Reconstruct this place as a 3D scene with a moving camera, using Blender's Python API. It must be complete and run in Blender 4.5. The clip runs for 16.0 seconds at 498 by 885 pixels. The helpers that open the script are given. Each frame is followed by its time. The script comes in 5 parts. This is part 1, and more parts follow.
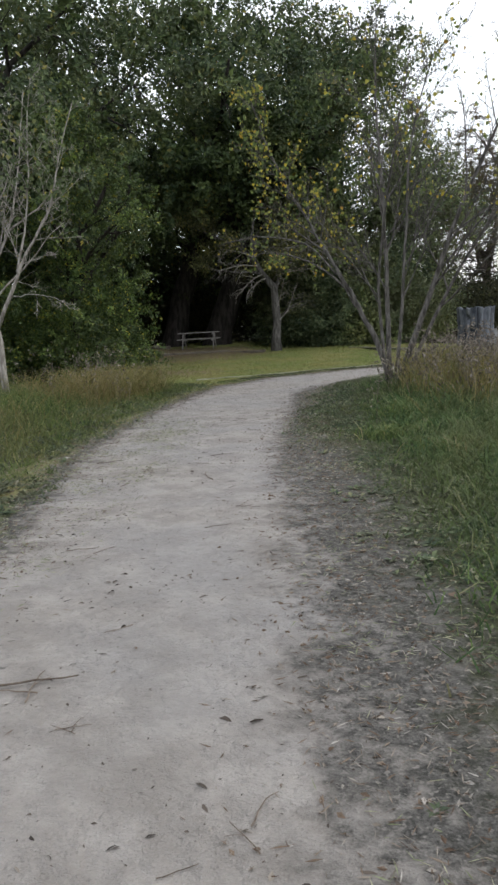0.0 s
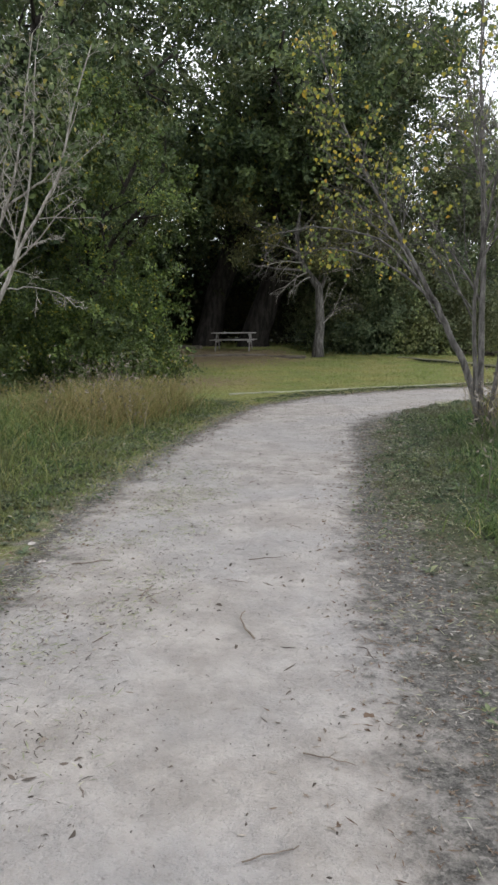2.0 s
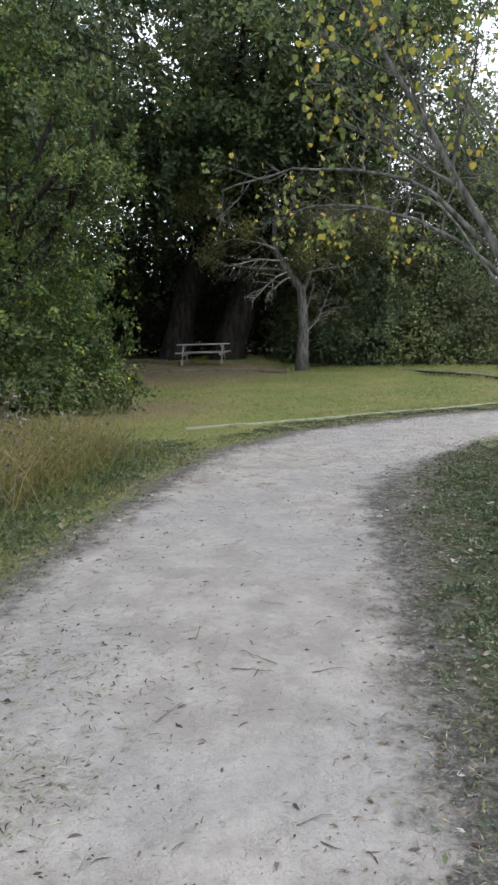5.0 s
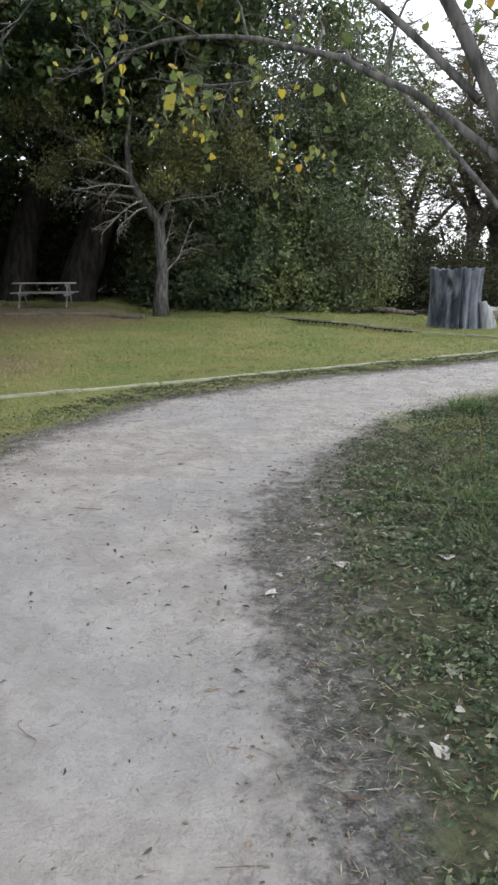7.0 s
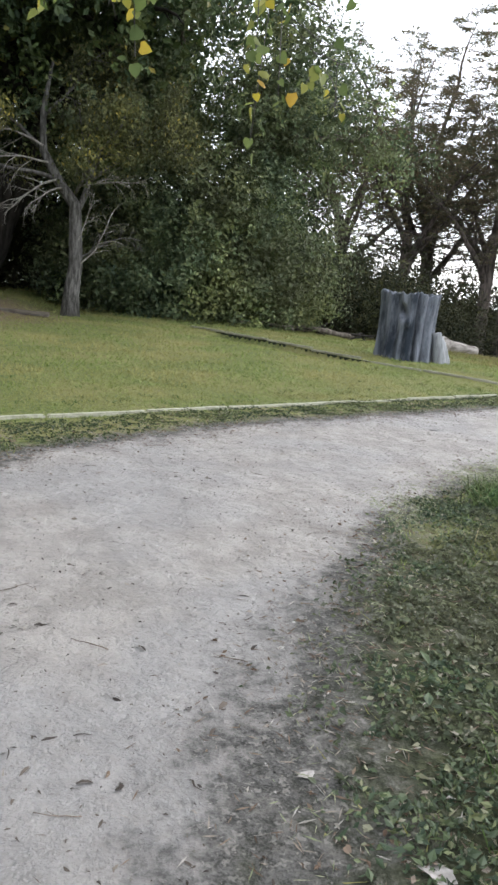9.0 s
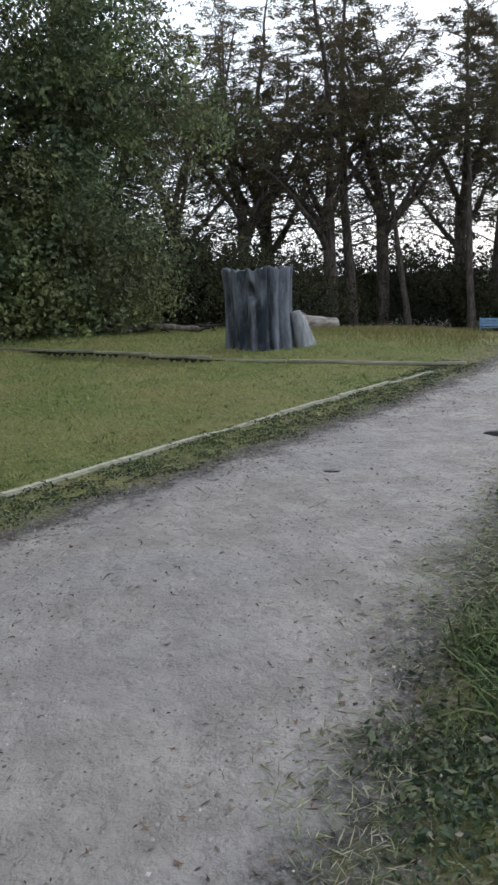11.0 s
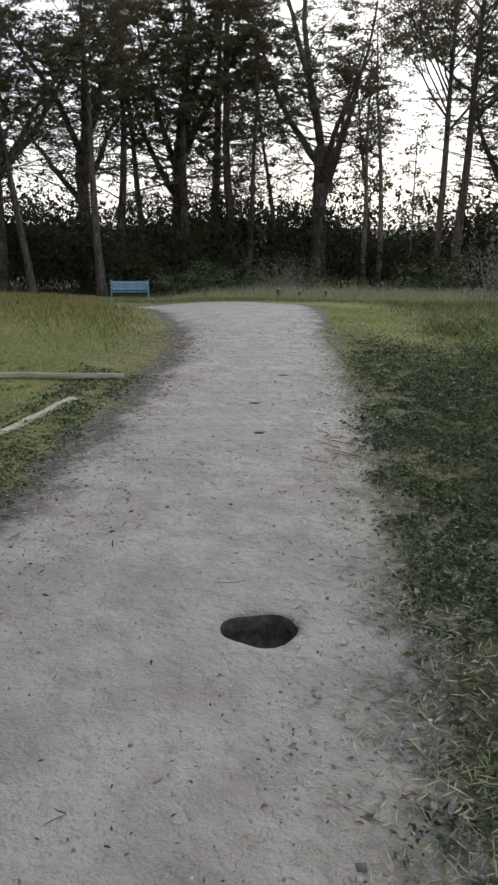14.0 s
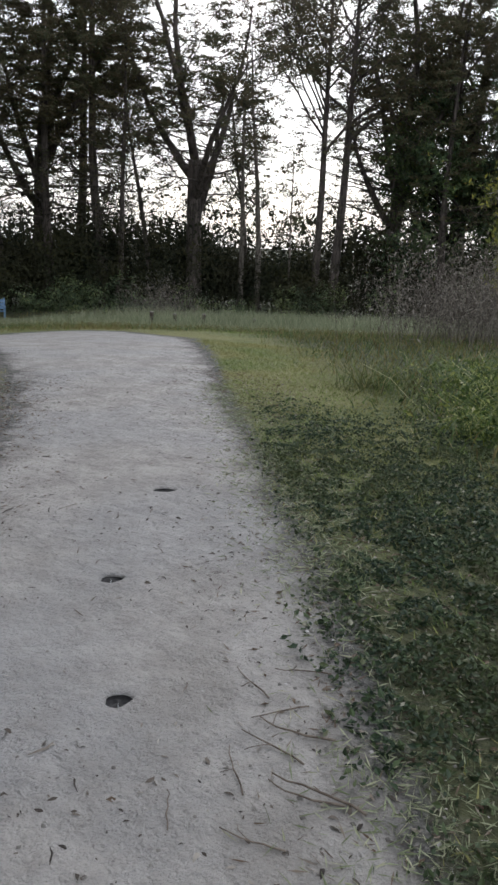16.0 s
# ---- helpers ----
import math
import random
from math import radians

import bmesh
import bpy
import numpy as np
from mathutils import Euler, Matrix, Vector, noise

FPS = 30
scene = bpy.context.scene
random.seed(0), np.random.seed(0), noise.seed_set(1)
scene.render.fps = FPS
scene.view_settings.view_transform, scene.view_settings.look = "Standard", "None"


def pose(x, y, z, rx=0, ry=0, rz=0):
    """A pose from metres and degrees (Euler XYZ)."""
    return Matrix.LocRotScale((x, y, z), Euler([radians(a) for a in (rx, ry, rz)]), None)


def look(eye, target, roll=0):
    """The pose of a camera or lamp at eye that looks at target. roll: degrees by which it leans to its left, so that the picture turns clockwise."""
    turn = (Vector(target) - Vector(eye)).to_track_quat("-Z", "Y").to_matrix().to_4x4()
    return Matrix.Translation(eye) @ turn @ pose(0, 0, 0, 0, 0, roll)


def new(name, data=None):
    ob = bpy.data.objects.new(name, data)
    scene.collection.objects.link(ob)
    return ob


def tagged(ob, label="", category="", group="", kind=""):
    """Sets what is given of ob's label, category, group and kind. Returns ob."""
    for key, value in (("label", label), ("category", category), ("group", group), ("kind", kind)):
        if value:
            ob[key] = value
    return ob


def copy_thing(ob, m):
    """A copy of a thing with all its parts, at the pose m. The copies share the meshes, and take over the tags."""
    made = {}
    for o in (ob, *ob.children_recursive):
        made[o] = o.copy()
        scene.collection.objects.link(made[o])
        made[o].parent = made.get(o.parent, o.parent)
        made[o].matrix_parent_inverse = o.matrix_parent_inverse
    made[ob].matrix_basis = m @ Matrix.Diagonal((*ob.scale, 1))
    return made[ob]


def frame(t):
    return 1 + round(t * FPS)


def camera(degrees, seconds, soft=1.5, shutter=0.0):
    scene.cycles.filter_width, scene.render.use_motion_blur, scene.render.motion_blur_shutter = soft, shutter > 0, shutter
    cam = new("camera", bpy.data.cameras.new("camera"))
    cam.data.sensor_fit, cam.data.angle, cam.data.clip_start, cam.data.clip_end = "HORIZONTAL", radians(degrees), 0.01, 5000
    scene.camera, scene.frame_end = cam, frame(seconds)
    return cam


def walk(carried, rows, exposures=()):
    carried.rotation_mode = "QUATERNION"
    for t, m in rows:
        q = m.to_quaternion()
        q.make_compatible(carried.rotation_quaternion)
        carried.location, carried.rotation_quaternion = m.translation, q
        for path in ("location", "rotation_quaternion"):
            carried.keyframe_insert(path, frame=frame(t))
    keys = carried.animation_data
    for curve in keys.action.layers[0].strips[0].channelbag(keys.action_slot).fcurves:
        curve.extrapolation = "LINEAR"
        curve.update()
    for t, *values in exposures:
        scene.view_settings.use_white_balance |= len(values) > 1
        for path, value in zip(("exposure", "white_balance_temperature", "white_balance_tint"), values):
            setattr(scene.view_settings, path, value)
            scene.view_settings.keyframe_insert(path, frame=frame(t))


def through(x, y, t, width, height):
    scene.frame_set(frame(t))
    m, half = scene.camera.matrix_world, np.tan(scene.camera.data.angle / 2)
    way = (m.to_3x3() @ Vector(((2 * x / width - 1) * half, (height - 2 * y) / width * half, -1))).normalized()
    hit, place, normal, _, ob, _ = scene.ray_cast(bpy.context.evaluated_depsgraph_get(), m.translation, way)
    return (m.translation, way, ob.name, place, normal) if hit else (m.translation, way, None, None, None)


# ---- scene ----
cam = camera(37.1, 16.0, soft=2.7)
PATH = [
    (0, (1.064, -1.527, 1.41), (0.844, 0.436, 1.097), -3.1),
    (0.5, (0.949, -0.708, 1.472), (0.615, 1.243, 1.185), -2.6),
    (1, (0.824, 0.003, 1.511), (0.562, 1.964, 1.214), -2.3),
    (1.5, (0.661, 0.781, 1.568), (0.355, 2.735, 1.269), -0.8),
    (2, (0.493, 1.468, 1.67), (0.199, 3.42, 1.347), -0.4),
    (2.5, (0.319, 2.233, 1.698), (-0.068, 4.17, 1.381), -1.0),
    (3, (0.172, 2.932, 1.752), (-0.108, 4.884, 1.421), -0.2),
    (5.3, (0.143, 6.603, 1.609), (-0.109, 8.565, 1.313), -1.6),
    (5.5, (0.094, 6.921, 1.614), (-0.079, 8.888, 1.296), 2.3),
    (6, (0.164, 7.554, 1.598), (0.282, 9.516, 1.227), -0.5),
    (6.5, (0.132, 8.325, 1.566), (0.241, 10.283, 1.173), 2.2),
    (7, (0.162, 9.029, 1.542), (0.271, 10.974, 1.092), -0.0),
    (7.5, (0.141, 9.776, 1.517), (0.201, 11.709, 1.007), 2.6),
    (8, (0.179, 10.482, 1.454), (0.324, 12.407, 0.932), 0.3),
    (8.5, (0.185, 11.214, 1.481), (0.424, 13.154, 1.058), 2.2),
    (8.7, (0.162, 11.499, 1.475), (0.503, 13.426, 1.062), 5.4),
    (10.8, (1.338, 14.941, 1.481), (1.911, 16.807, 1.044), -0.8),
    (11, (1.414, 15.181, 1.446), (2.083, 17.016, 1.012), -2.9),
    (11.5, (1.596, 15.837, 1.457), (2.322, 17.645, 1.007), -3.7),
    (11.9, (1.881, 16.342, 1.462), (2.985, 17.945, 1.0), -0.2),
    (12, (1.896, 16.425, 1.459), (3.079, 17.971, 0.997), 0.4),
    (12.5, (2.199, 17.054, 1.491), (3.509, 18.488, 1.011), 2.1),
    (13, (2.708, 17.635, 1.431), (4.185, 18.897, 0.953), 1.8),
    (13.5, (3.181, 18.247, 1.419), (4.579, 19.57, 0.877), 1.3),
    (14, (3.758, 18.777, 1.478), (5.198, 20.046, 0.914), 0.8),
    (14.5, (4.301, 19.322, 1.505), (5.757, 20.576, 0.952), 2.6),
    (14.7, (4.522, 19.505, 1.472), (6.026, 20.718, 0.957), 4.2),
    (15, (4.882, 19.765, 1.499), (6.506, 20.815, 0.988), 3.4),
    (15.5, (5.519, 20.272, 1.51), (7.172, 21.277, 1.001), 5.5),
    (16, (6.12, 20.733, 1.5), (7.769, 21.742, 0.986), 2.6),
]
walk(cam, [(t, look(eye, target, roll)) for t, eye, target, roll in PATH],
     [(0, 0.12, 6500, 10), (0.5, 0.2, 6600, 12), (1, 0.25, 6600, 12), (3, 0.68, 6450, 10), (5.5, 0.68, 6300, 10), (7, 0.68, 6350, 10), (8.5, 0.92, 6350, 10), (11, 0.0, 6050, 10),
      (12, -0.42, 6050, 10), (13, -0.65, 6300, 10), (13.5, -0.3, 6350, 10), (14, -0.1, 6350, 10), (14.5, -0.28, 6300, 10), (15, -0.3, 6250, 10), (15.5, -0.05, 6200, 10), (16, -0.1, 6150, 10)])


# ---------------------------------------------------------------- world and sun
SUN_AZ, SUN_EL = math.atan2(0.86, 0.51), radians(30)
world = bpy.data.worlds.new("evening_sky")
scene.world = world
world.use_nodes = True
wn, wl = world.node_tree.nodes, world.node_tree.links
sky = wn.new("ShaderNodeTexSky")
sky.sky_type, sky.sun_disc = "NISHITA", False
sky.sun_elevation, sky.sun_rotation = SUN_EL, SUN_AZ
sky.air_density, sky.dust_density, sky.ozone_density = 1.0, 2.0, 1.0
# thin even cloud over the clear sky
cloud = wn.new("ShaderNodeMix")
cloud.data_type = "RGBA"
cloud.inputs[0].default_value = 0.8
cloud.inputs[7].default_value = (8.6, 8.8, 9.15, 1)
wl.new(sky.outputs["Color"], cloud.inputs[6])
wn["Background"].inputs["Strength"].default_value = 0.17
wl.new(cloud.outputs[2], wn["Background"].inputs["Color"])

sun_data = bpy.data.lights.new("sun", "SUN")
sun_data.energy, sun_data.angle, sun_data.color = 0.8, radians(20), (1.0, 0.93, 0.85)
sun = new("sun", sun_data)
sun.matrix_world = look((60, 40, 30), (60 - math.sin(SUN_AZ) * math.cos(SUN_EL), 40 - math.cos(SUN_AZ) * math.cos(SUN_EL), 30 - math.sin(SUN_EL)))

rng = np.random.default_rng(7)


# ---------------------------------------------------------------- materials
def material(name):
    m = bpy.data.materials.new(name)
    m.use_nodes = True
    nt = m.node_tree
    return m, nt, nt.nodes["Principled BSDF"]


def ramp(nt, source, stops):
    n = nt.nodes.new("ShaderNodeValToRGB")
    e = n.color_ramp.elements
    while len(e) < len(stops):
        e.new(0.5)
    for k, (p, c) in enumerate(stops):
        e[k].position, e[k].color = p, (*c, 1)
    nt.links.new(source, n.inputs["Fac"])
    return n.outputs["Color"]


def noise_tex(nt, scale, detail=4.0, rough=0.55, stretch=(1, 1, 1)):
    co = nt.nodes.new("ShaderNodeTexCoord")
    mp = nt.nodes.new("ShaderNodeMapping")
    mp.inputs["Scale"].default_value = stretch
    n = nt.nodes.new("ShaderNodeTexNoise")
    n.inputs["Scale"].default_value, n.inputs["Detail"].default_value, n.inputs["Roughness"].default_value = scale, detail, rough
    nt.links.new(co.outputs["Object"], mp.inputs["Vector"])
    nt.links.new(mp.outputs["Vector"], n.inputs["Vector"])
    return n.outputs["Fac"]


def mix(nt, fac, a, b, mode="MIX"):
    n = nt.nodes.new("ShaderNodeMix")
    n.data_type, n.blend_type = "RGBA", mode
    for key, v in ((0, fac), (6, a), (7, b)):
        if isinstance(v, (int, float)):
            n.inputs[key].default_value = v
        elif isinstance(v, tuple):
            n.inputs[key].default_value = (*v, 1)
        else:
            nt.links.new(v, n.inputs[key])
    return n.outputs[2]


def calc(nt, op, a, b=0.0):
    n = nt.nodes.new("ShaderNodeMath")
    n.operation = op
    for k, v in enumerate((a, b)):
        if isinstance(v, (int, float)):
            n.inputs[k].default_value = v
        else:
            nt.links.new(v, n.inputs[k])
    return n.outputs[0]


def step(nt, value, lo, hi):
    n = nt.nodes.new("ShaderNodeMapRange")
    n.interpolation_type = "SMOOTHSTEP"
    n.inputs["From Min"].default_value, n.inputs["From Max"].default_value = lo, hi
    nt.links.new(value, n.inputs["Value"])
    return n.outputs["Result"]


def bump(nt, shader, height, strength, distance):
    n = nt.nodes.new("ShaderNodeBump")
    n.inputs["Strength"].default_value, n.inputs["Distance"].default_value = strength, distance
    nt.links.new(height, n.inputs["Height"])
    nt.links.new(n.outputs["Normal"], shader.inputs["Normal"])


def attribute(nt, name):
    n = nt.nodes.new("ShaderNodeAttribute")
    n.attribute_name = name
    return n.outputs["Fac"]


def island(nt):
    return nt.nodes.new("ShaderNodeNewGeometry").outputs["Random Per Island"]


def leaf_material(name, stops, through=0.25, rough=0.6, patches=None, boughs=0.0):
    """Leaf or blade: each piece has its own tone, some light passes through."""
    m, nt, p = material(name)
    col = ramp(nt, island(nt), stops)
    # boughs: scale of random patches, from darker and cooler to lighter and warmer
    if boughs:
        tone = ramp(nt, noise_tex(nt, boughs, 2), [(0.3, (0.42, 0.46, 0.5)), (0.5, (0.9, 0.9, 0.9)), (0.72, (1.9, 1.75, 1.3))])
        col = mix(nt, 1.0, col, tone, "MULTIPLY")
    if patches:
        scale, tint, amount = patches
        f = calc(nt, "MULTIPLY", step(nt, noise_tex(nt, scale, 3), 0.42, 0.62), amount)
        col = mix(nt, f, col, tint)
    nt.links.new(col, p.inputs["Base Color"])
    p.inputs["Roughness"].default_value = rough
    p.inputs["Specular IOR Level"].default_value = 0.25
    t = nt.nodes.new("ShaderNodeBsdfTranslucent")
    nt.links.new(col, t.inputs["Color"])
    ms = nt.nodes.new("ShaderNodeMixShader")
    ms.inputs[0].default_value = through
    nt.links.new(p.outputs[0], ms.inputs[1])
    nt.links.new(t.outputs[0], ms.inputs[2])
    nt.links.new(ms.outputs[0], nt.nodes["Material Output"].inputs["Surface"])
    return m


def bark_material(name, dark, light, scale=9.0, stretch=(1, 1, 0.22), relief=0.02):
    m, nt, p = material(name)
    n1, n2 = noise_tex(nt, scale, 6, 0.65, stretch), noise_tex(nt, 1.7, 3)
    col = mix(nt, step(nt, n1, 0.36, 0.66), dark, light)
    col = mix(nt, calc(nt, "MULTIPLY", step(nt, n2, 0.5, 0.7), 0.4), col, tuple(0.55 * c for c in light))
    nt.links.new(col, p.inputs["Base Color"])
    p.inputs["Roughness"].default_value = 0.9
    p.inputs["Specular IOR Level"].default_value = 0.2
    bump(nt, p, n1, 0.9, relief)
    return m


def voronoi(nt, scale, out="Distance", feature="F1"):
    co = nt.nodes.new("ShaderNodeTexCoord")
    n = nt.nodes.new("ShaderNodeTexVoronoi")
    n.feature = feature
    n.inputs["Scale"].default_value = scale
    nt.links.new(co.outputs["Object"], n.inputs["Vector"])
    return n.outputs[out]


def ground_material():
    m, nt, p = material("park_ground")
    inside, wild, bare = attribute(nt, "path_depth"), attribute(nt, "wild"), attribute(nt, "bare")
    n_big, n_mid, n_small = noise_tex(nt, 0.55, 4), noise_tex(nt, 2.6, 5, 0.6), noise_tex(nt, 7.5, 4, 0.6)
    n_fine, n_grit, n_speck = noise_tex(nt, 18, 5, 0.65), noise_tex(nt, 95, 3, 0.7), noise_tex(nt, 42, 2, 0.5)
    # pale crushed limestone, trodden: warm dust, cooler packed patches, scuffs and dark grit
    pale = mix(nt, step(nt, n_mid, 0.36, 0.64), (0.244, 0.224, 0.204), (0.350, 0.327, 0.303))
    pale = mix(nt, calc(nt, "MULTIPLY", step(nt, n_big, 0.42, 0.6), 0.5), pale, (0.270, 0.267, 0.270))
    pale = mix(nt, calc(nt, "MULTIPLY", step(nt, n_small, 0.46, 0.72), 0.50), pale, (0.225, 0.208, 0.192))
    pale = mix(nt, calc(nt, "MULTIPLY", step(nt, n_fine, 0.50, 0.74), 0.4), pale, (0.17, 0.155, 0.14))
    pale = mix(nt, calc(nt, "MULTIPLY", step(nt, n_speck, 0.62, 0.72), 0.4), pale, (0.11, 0.098, 0.088))
    pale = mix(nt, calc(nt, "MULTIPLY", step(nt, n_grit, 0.54, 0.74), 0.3), pale, (0.48, 0.46, 0.44))
    # dark trodden soil with grit along the edges
    dirt = mix(nt, step(nt, calc(nt, "ADD", calc(nt, "MULTIPLY", n_fine, 0.45), calc(nt, "MULTIPLY", n_grit, 0.55)), 0.4, 0.6), (0.050, 0.049, 0.046), (0.130, 0.126, 0.117))
    dirt = mix(nt, calc(nt, "MULTIPLY", step(nt, n_small, 0.5, 0.65), 0.45), dirt, (0.21, 0.196, 0.178))
    dirt = mix(nt, calc(nt, "MULTIPLY", step(nt, n_speck, 0.58, 0.66), 0.6), dirt, (0.27, 0.255, 0.235))
    # turf and soil
    turf = mix(nt, step(nt, n_fine, 0.35, 0.65), (0.09, 0.108, 0.04), (0.19, 0.21, 0.075))
    turf = mix(nt, calc(nt, "MULTIPLY", step(nt, noise_tex(nt, 0.5, 3), 0.42, 0.62), 0.55), turf, (0.24, 0.215, 0.095))
    soil = mix(nt, step(nt, n_fine, 0.35, 0.65), (0.033, 0.037, 0.022), (0.082, 0.088, 0.048))
    litter = mix(nt, step(nt, n_fine, 0.35, 0.65), (0.10, 0.075, 0.045), (0.26, 0.21, 0.13))
    base = mix(nt, wild, turf, soil)
    base = mix(nt, step(nt, calc(nt, "ADD", bare, calc(nt, "MULTIPLY", n_mid, 0.5)), 0.5, 0.95), base, litter)
    wob = calc(nt, "ADD", calc(nt, "MULTIPLY", calc(nt, "SUBTRACT", n_mid, 0.5), 0.9), calc(nt, "MULTIPLY", calc(nt, "SUBTRACT", n_small, 0.5), 0.7))
    wob = calc(nt, "ADD", wob, calc(nt, "MULTIPLY", calc(nt, "SUBTRACT", n_fine, 0.5), 0.6))
    d = calc(nt, "ADD", inside, wob)
    col = mix(nt, step(nt, d, -0.7, -0.2), base, dirt)
    soft = calc(nt, "ADD", inside, calc(nt, "MULTIPLY", wob, 0.7))
    col = mix(nt, step(nt, soft, -0.22, 0.20), col, pale)
    nt.links.new(col, p.inputs["Base Color"])
    p.inputs["Roughness"].default_value = 0.62
    nt.links.new(calc(nt, "ADD", 0.08, calc(nt, "MULTIPLY", step(nt, d, -0.14, 0.3), 0.45)), p.inputs["Specular IOR Level"])
    # scuffs and heel dents, then grain
    dents = step(nt, voronoi(nt, 4.6), 0.1, 0.55)
    h = calc(nt, "ADD", calc(nt, "MULTIPLY", n_fine, 0.6), calc(nt, "ADD", calc(nt, "MULTIPLY", n_grit, 0.22), calc(nt, "MULTIPLY", n_small, 1.1)))
    h = calc(nt, "ADD", h, calc(nt, "ADD", calc(nt, "MULTIPLY", n_mid, 0.9), calc(nt, "MULTIPLY", dents, 0.3)))
    bump(nt, p, h, 1.0, 0.06)
    return m


def plain(name, a, b, scale=12.0, rough=0.85, stretch=(1, 1, 1), relief=0.004):
    m, nt, p = material(name)
    n = noise_tex(nt, scale, 5, 0.62, stretch)
    col = mix(nt, step(nt, n, 0.35, 0.65), a, b)
    info = nt.nodes.new("ShaderNodeObjectInfo")
    col = mix(nt, calc(nt, "MULTIPLY", info.outputs["Random"], 0.3), col, tuple(0.6 * c for c in a))
    nt.links.new(col, p.inputs["Base Color"])
    p.inputs["Roughness"].default_value = rough
    p.inputs["Specular IOR Level"].default_value = 0.25
    bump(nt, p, n, 0.6, relief)
    return m


M_GROUND = ground_material()
# exposed dark earth, its colour lowered further for the shade inside the holes
M_HOLE = plain("shaded_dark_earth", (0.03, 0.029, 0.029), (0.085, 0.08, 0.08), 22)
M_BARK_GREY = bark_material("pale_grey_bark", (0.17, 0.155, 0.135), (0.42, 0.40, 0.365), 14)
M_BARK_STEM = bark_material("grey_stem_bark", (0.045, 0.042, 0.038), (0.165, 0.157, 0.146), 16)
M_BARK_BROWN = bark_material("grey_brown_bark", (0.075, 0.062, 0.05), (0.22, 0.19, 0.16), 10)
# dark bark, lowered further so the colour carries the deep crown shade
M_BARK_DARK = bark_material("dark_shaded_oak_bark", (0.014, 0.012, 0.011), (0.046, 0.041, 0.036), 6)
M_BARK_CYPRESS = bark_material("cypress_bark", (0.045, 0.037, 0.032), (0.14, 0.115, 0.10), 7)
M_STUMP = bark_material("weathered_silver_wood", (0.022, 0.028, 0.038), (0.205, 0.22, 0.255), 2.6, (1, 1, 0.3), 0.12)
M_SPLIT = bark_material("split_silver_wood", (0.08, 0.085, 0.095), (0.38, 0.39, 0.40), 3.0, (1, 1, 0.14), 0.05)
M_LOG = bark_material("bleached_log_wood", (0.14, 0.12, 0.105), (0.38, 0.35, 0.32), 6, (0.2, 1, 1), 0.03)
M_PLANK = plain("grey_weathered_plank", (0.20, 0.19, 0.178), (0.35, 0.335, 0.32), 9, 0.8, (0.15, 2, 2))
M_TIMBER = plain("old_landscape_timber", (0.10, 0.085, 0.07), (0.24, 0.21, 0.175), 8, 0.9, (0.3, 2, 2), 0.008)
# moss green, with the shade on the boards' face put into the colour
M_SHADED_MOSS = plain("shaded_mossy_board", (0.022, 0.03, 0.02), (0.06, 0.072, 0.04), 9, 0.9, (0.3, 2, 2), 0.006)
M_EDGE = plain("grey_sunk_timber", (0.22, 0.215, 0.165), (0.38, 0.37, 0.29), 8, 0.9, (0.3, 2, 2), 0.006)
M_STONE = plain("pale_limestone_edging", (0.27, 0.27, 0.20), (0.44, 0.43, 0.34), 16, 0.9)
M_BLUE = plain("faded_blue_paint", (0.13, 0.22, 0.34), (0.22, 0.33, 0.46), 6, 0.6)
M_POST = plain("dark_post_wood", (0.07, 0.055, 0.045), (0.17, 0.14, 0.115), 20, 0.9, (2, 2, 0.3))
M_POST_TOP = plain("pale_sawn_end", (0.32, 0.29, 0.25), (0.45, 0.42, 0.37), 30)
M_TWIG = plain("dead_twig", (0.085, 0.065, 0.05), (0.22, 0.18, 0.145), 30)
M_CHIP = leaf_material("dark_debris", [(0.0, (0.034, 0.028, 0.024)), (0.6, (0.078, 0.064, 0.053)), (0.9, (0.13, 0.108, 0.09)), (1.0, (0.32, 0.29, 0.25))], 0.0, 0.9)
M_PEBBLE = leaf_material("limestone_pebbles", [(0.0, (0.11, 0.10, 0.09)), (0.6, (0.22, 0.205, 0.188)), (0.95, (0.36, 0.34, 0.32)), (1.0, (0.52, 0.50, 0.48))], 0.0, 0.9)
M_LITTER = leaf_material("dead_leaves", [(0.0, (0.10, 0.065, 0.045)), (0.45, (0.20, 0.15, 0.11)), (0.85, (0.30, 0.27, 0.23)), (1.0, (0.42, 0.40, 0.37))], 0.1, 0.8)
M_PALE_LEAF = plain("bleached_dead_leaf", (0.27, 0.25, 0.232), (0.42, 0.395, 0.37), 30)
M_LAWN = leaf_material("lawn_grass", [(0.0, (0.14, 0.19, 0.055)), (0.5, (0.195, 0.25, 0.072)), (0.9, (0.26, 0.30, 0.10)), (1.0, (0.35, 0.34, 0.16))], 0.2, 0.7, (0.6, (0.33, 0.285, 0.12), 0.7))
M_WILD = leaf_material("wild_green_grass", [(0.0, (0.03, 0.055, 0.018)), (0.45, (0.078, 0.125, 0.036)), (0.8, (0.15, 0.20, 0.058)), (0.96, (0.27, 0.27, 0.10)), (1.0, (0.40, 0.34, 0.2))], 0.25, 0.6, (0.9, (0.16, 0.14, 0.06), 0.5))
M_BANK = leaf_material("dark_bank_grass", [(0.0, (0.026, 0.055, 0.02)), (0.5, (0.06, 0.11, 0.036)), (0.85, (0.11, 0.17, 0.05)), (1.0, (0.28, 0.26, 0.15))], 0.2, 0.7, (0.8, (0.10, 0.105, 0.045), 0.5))
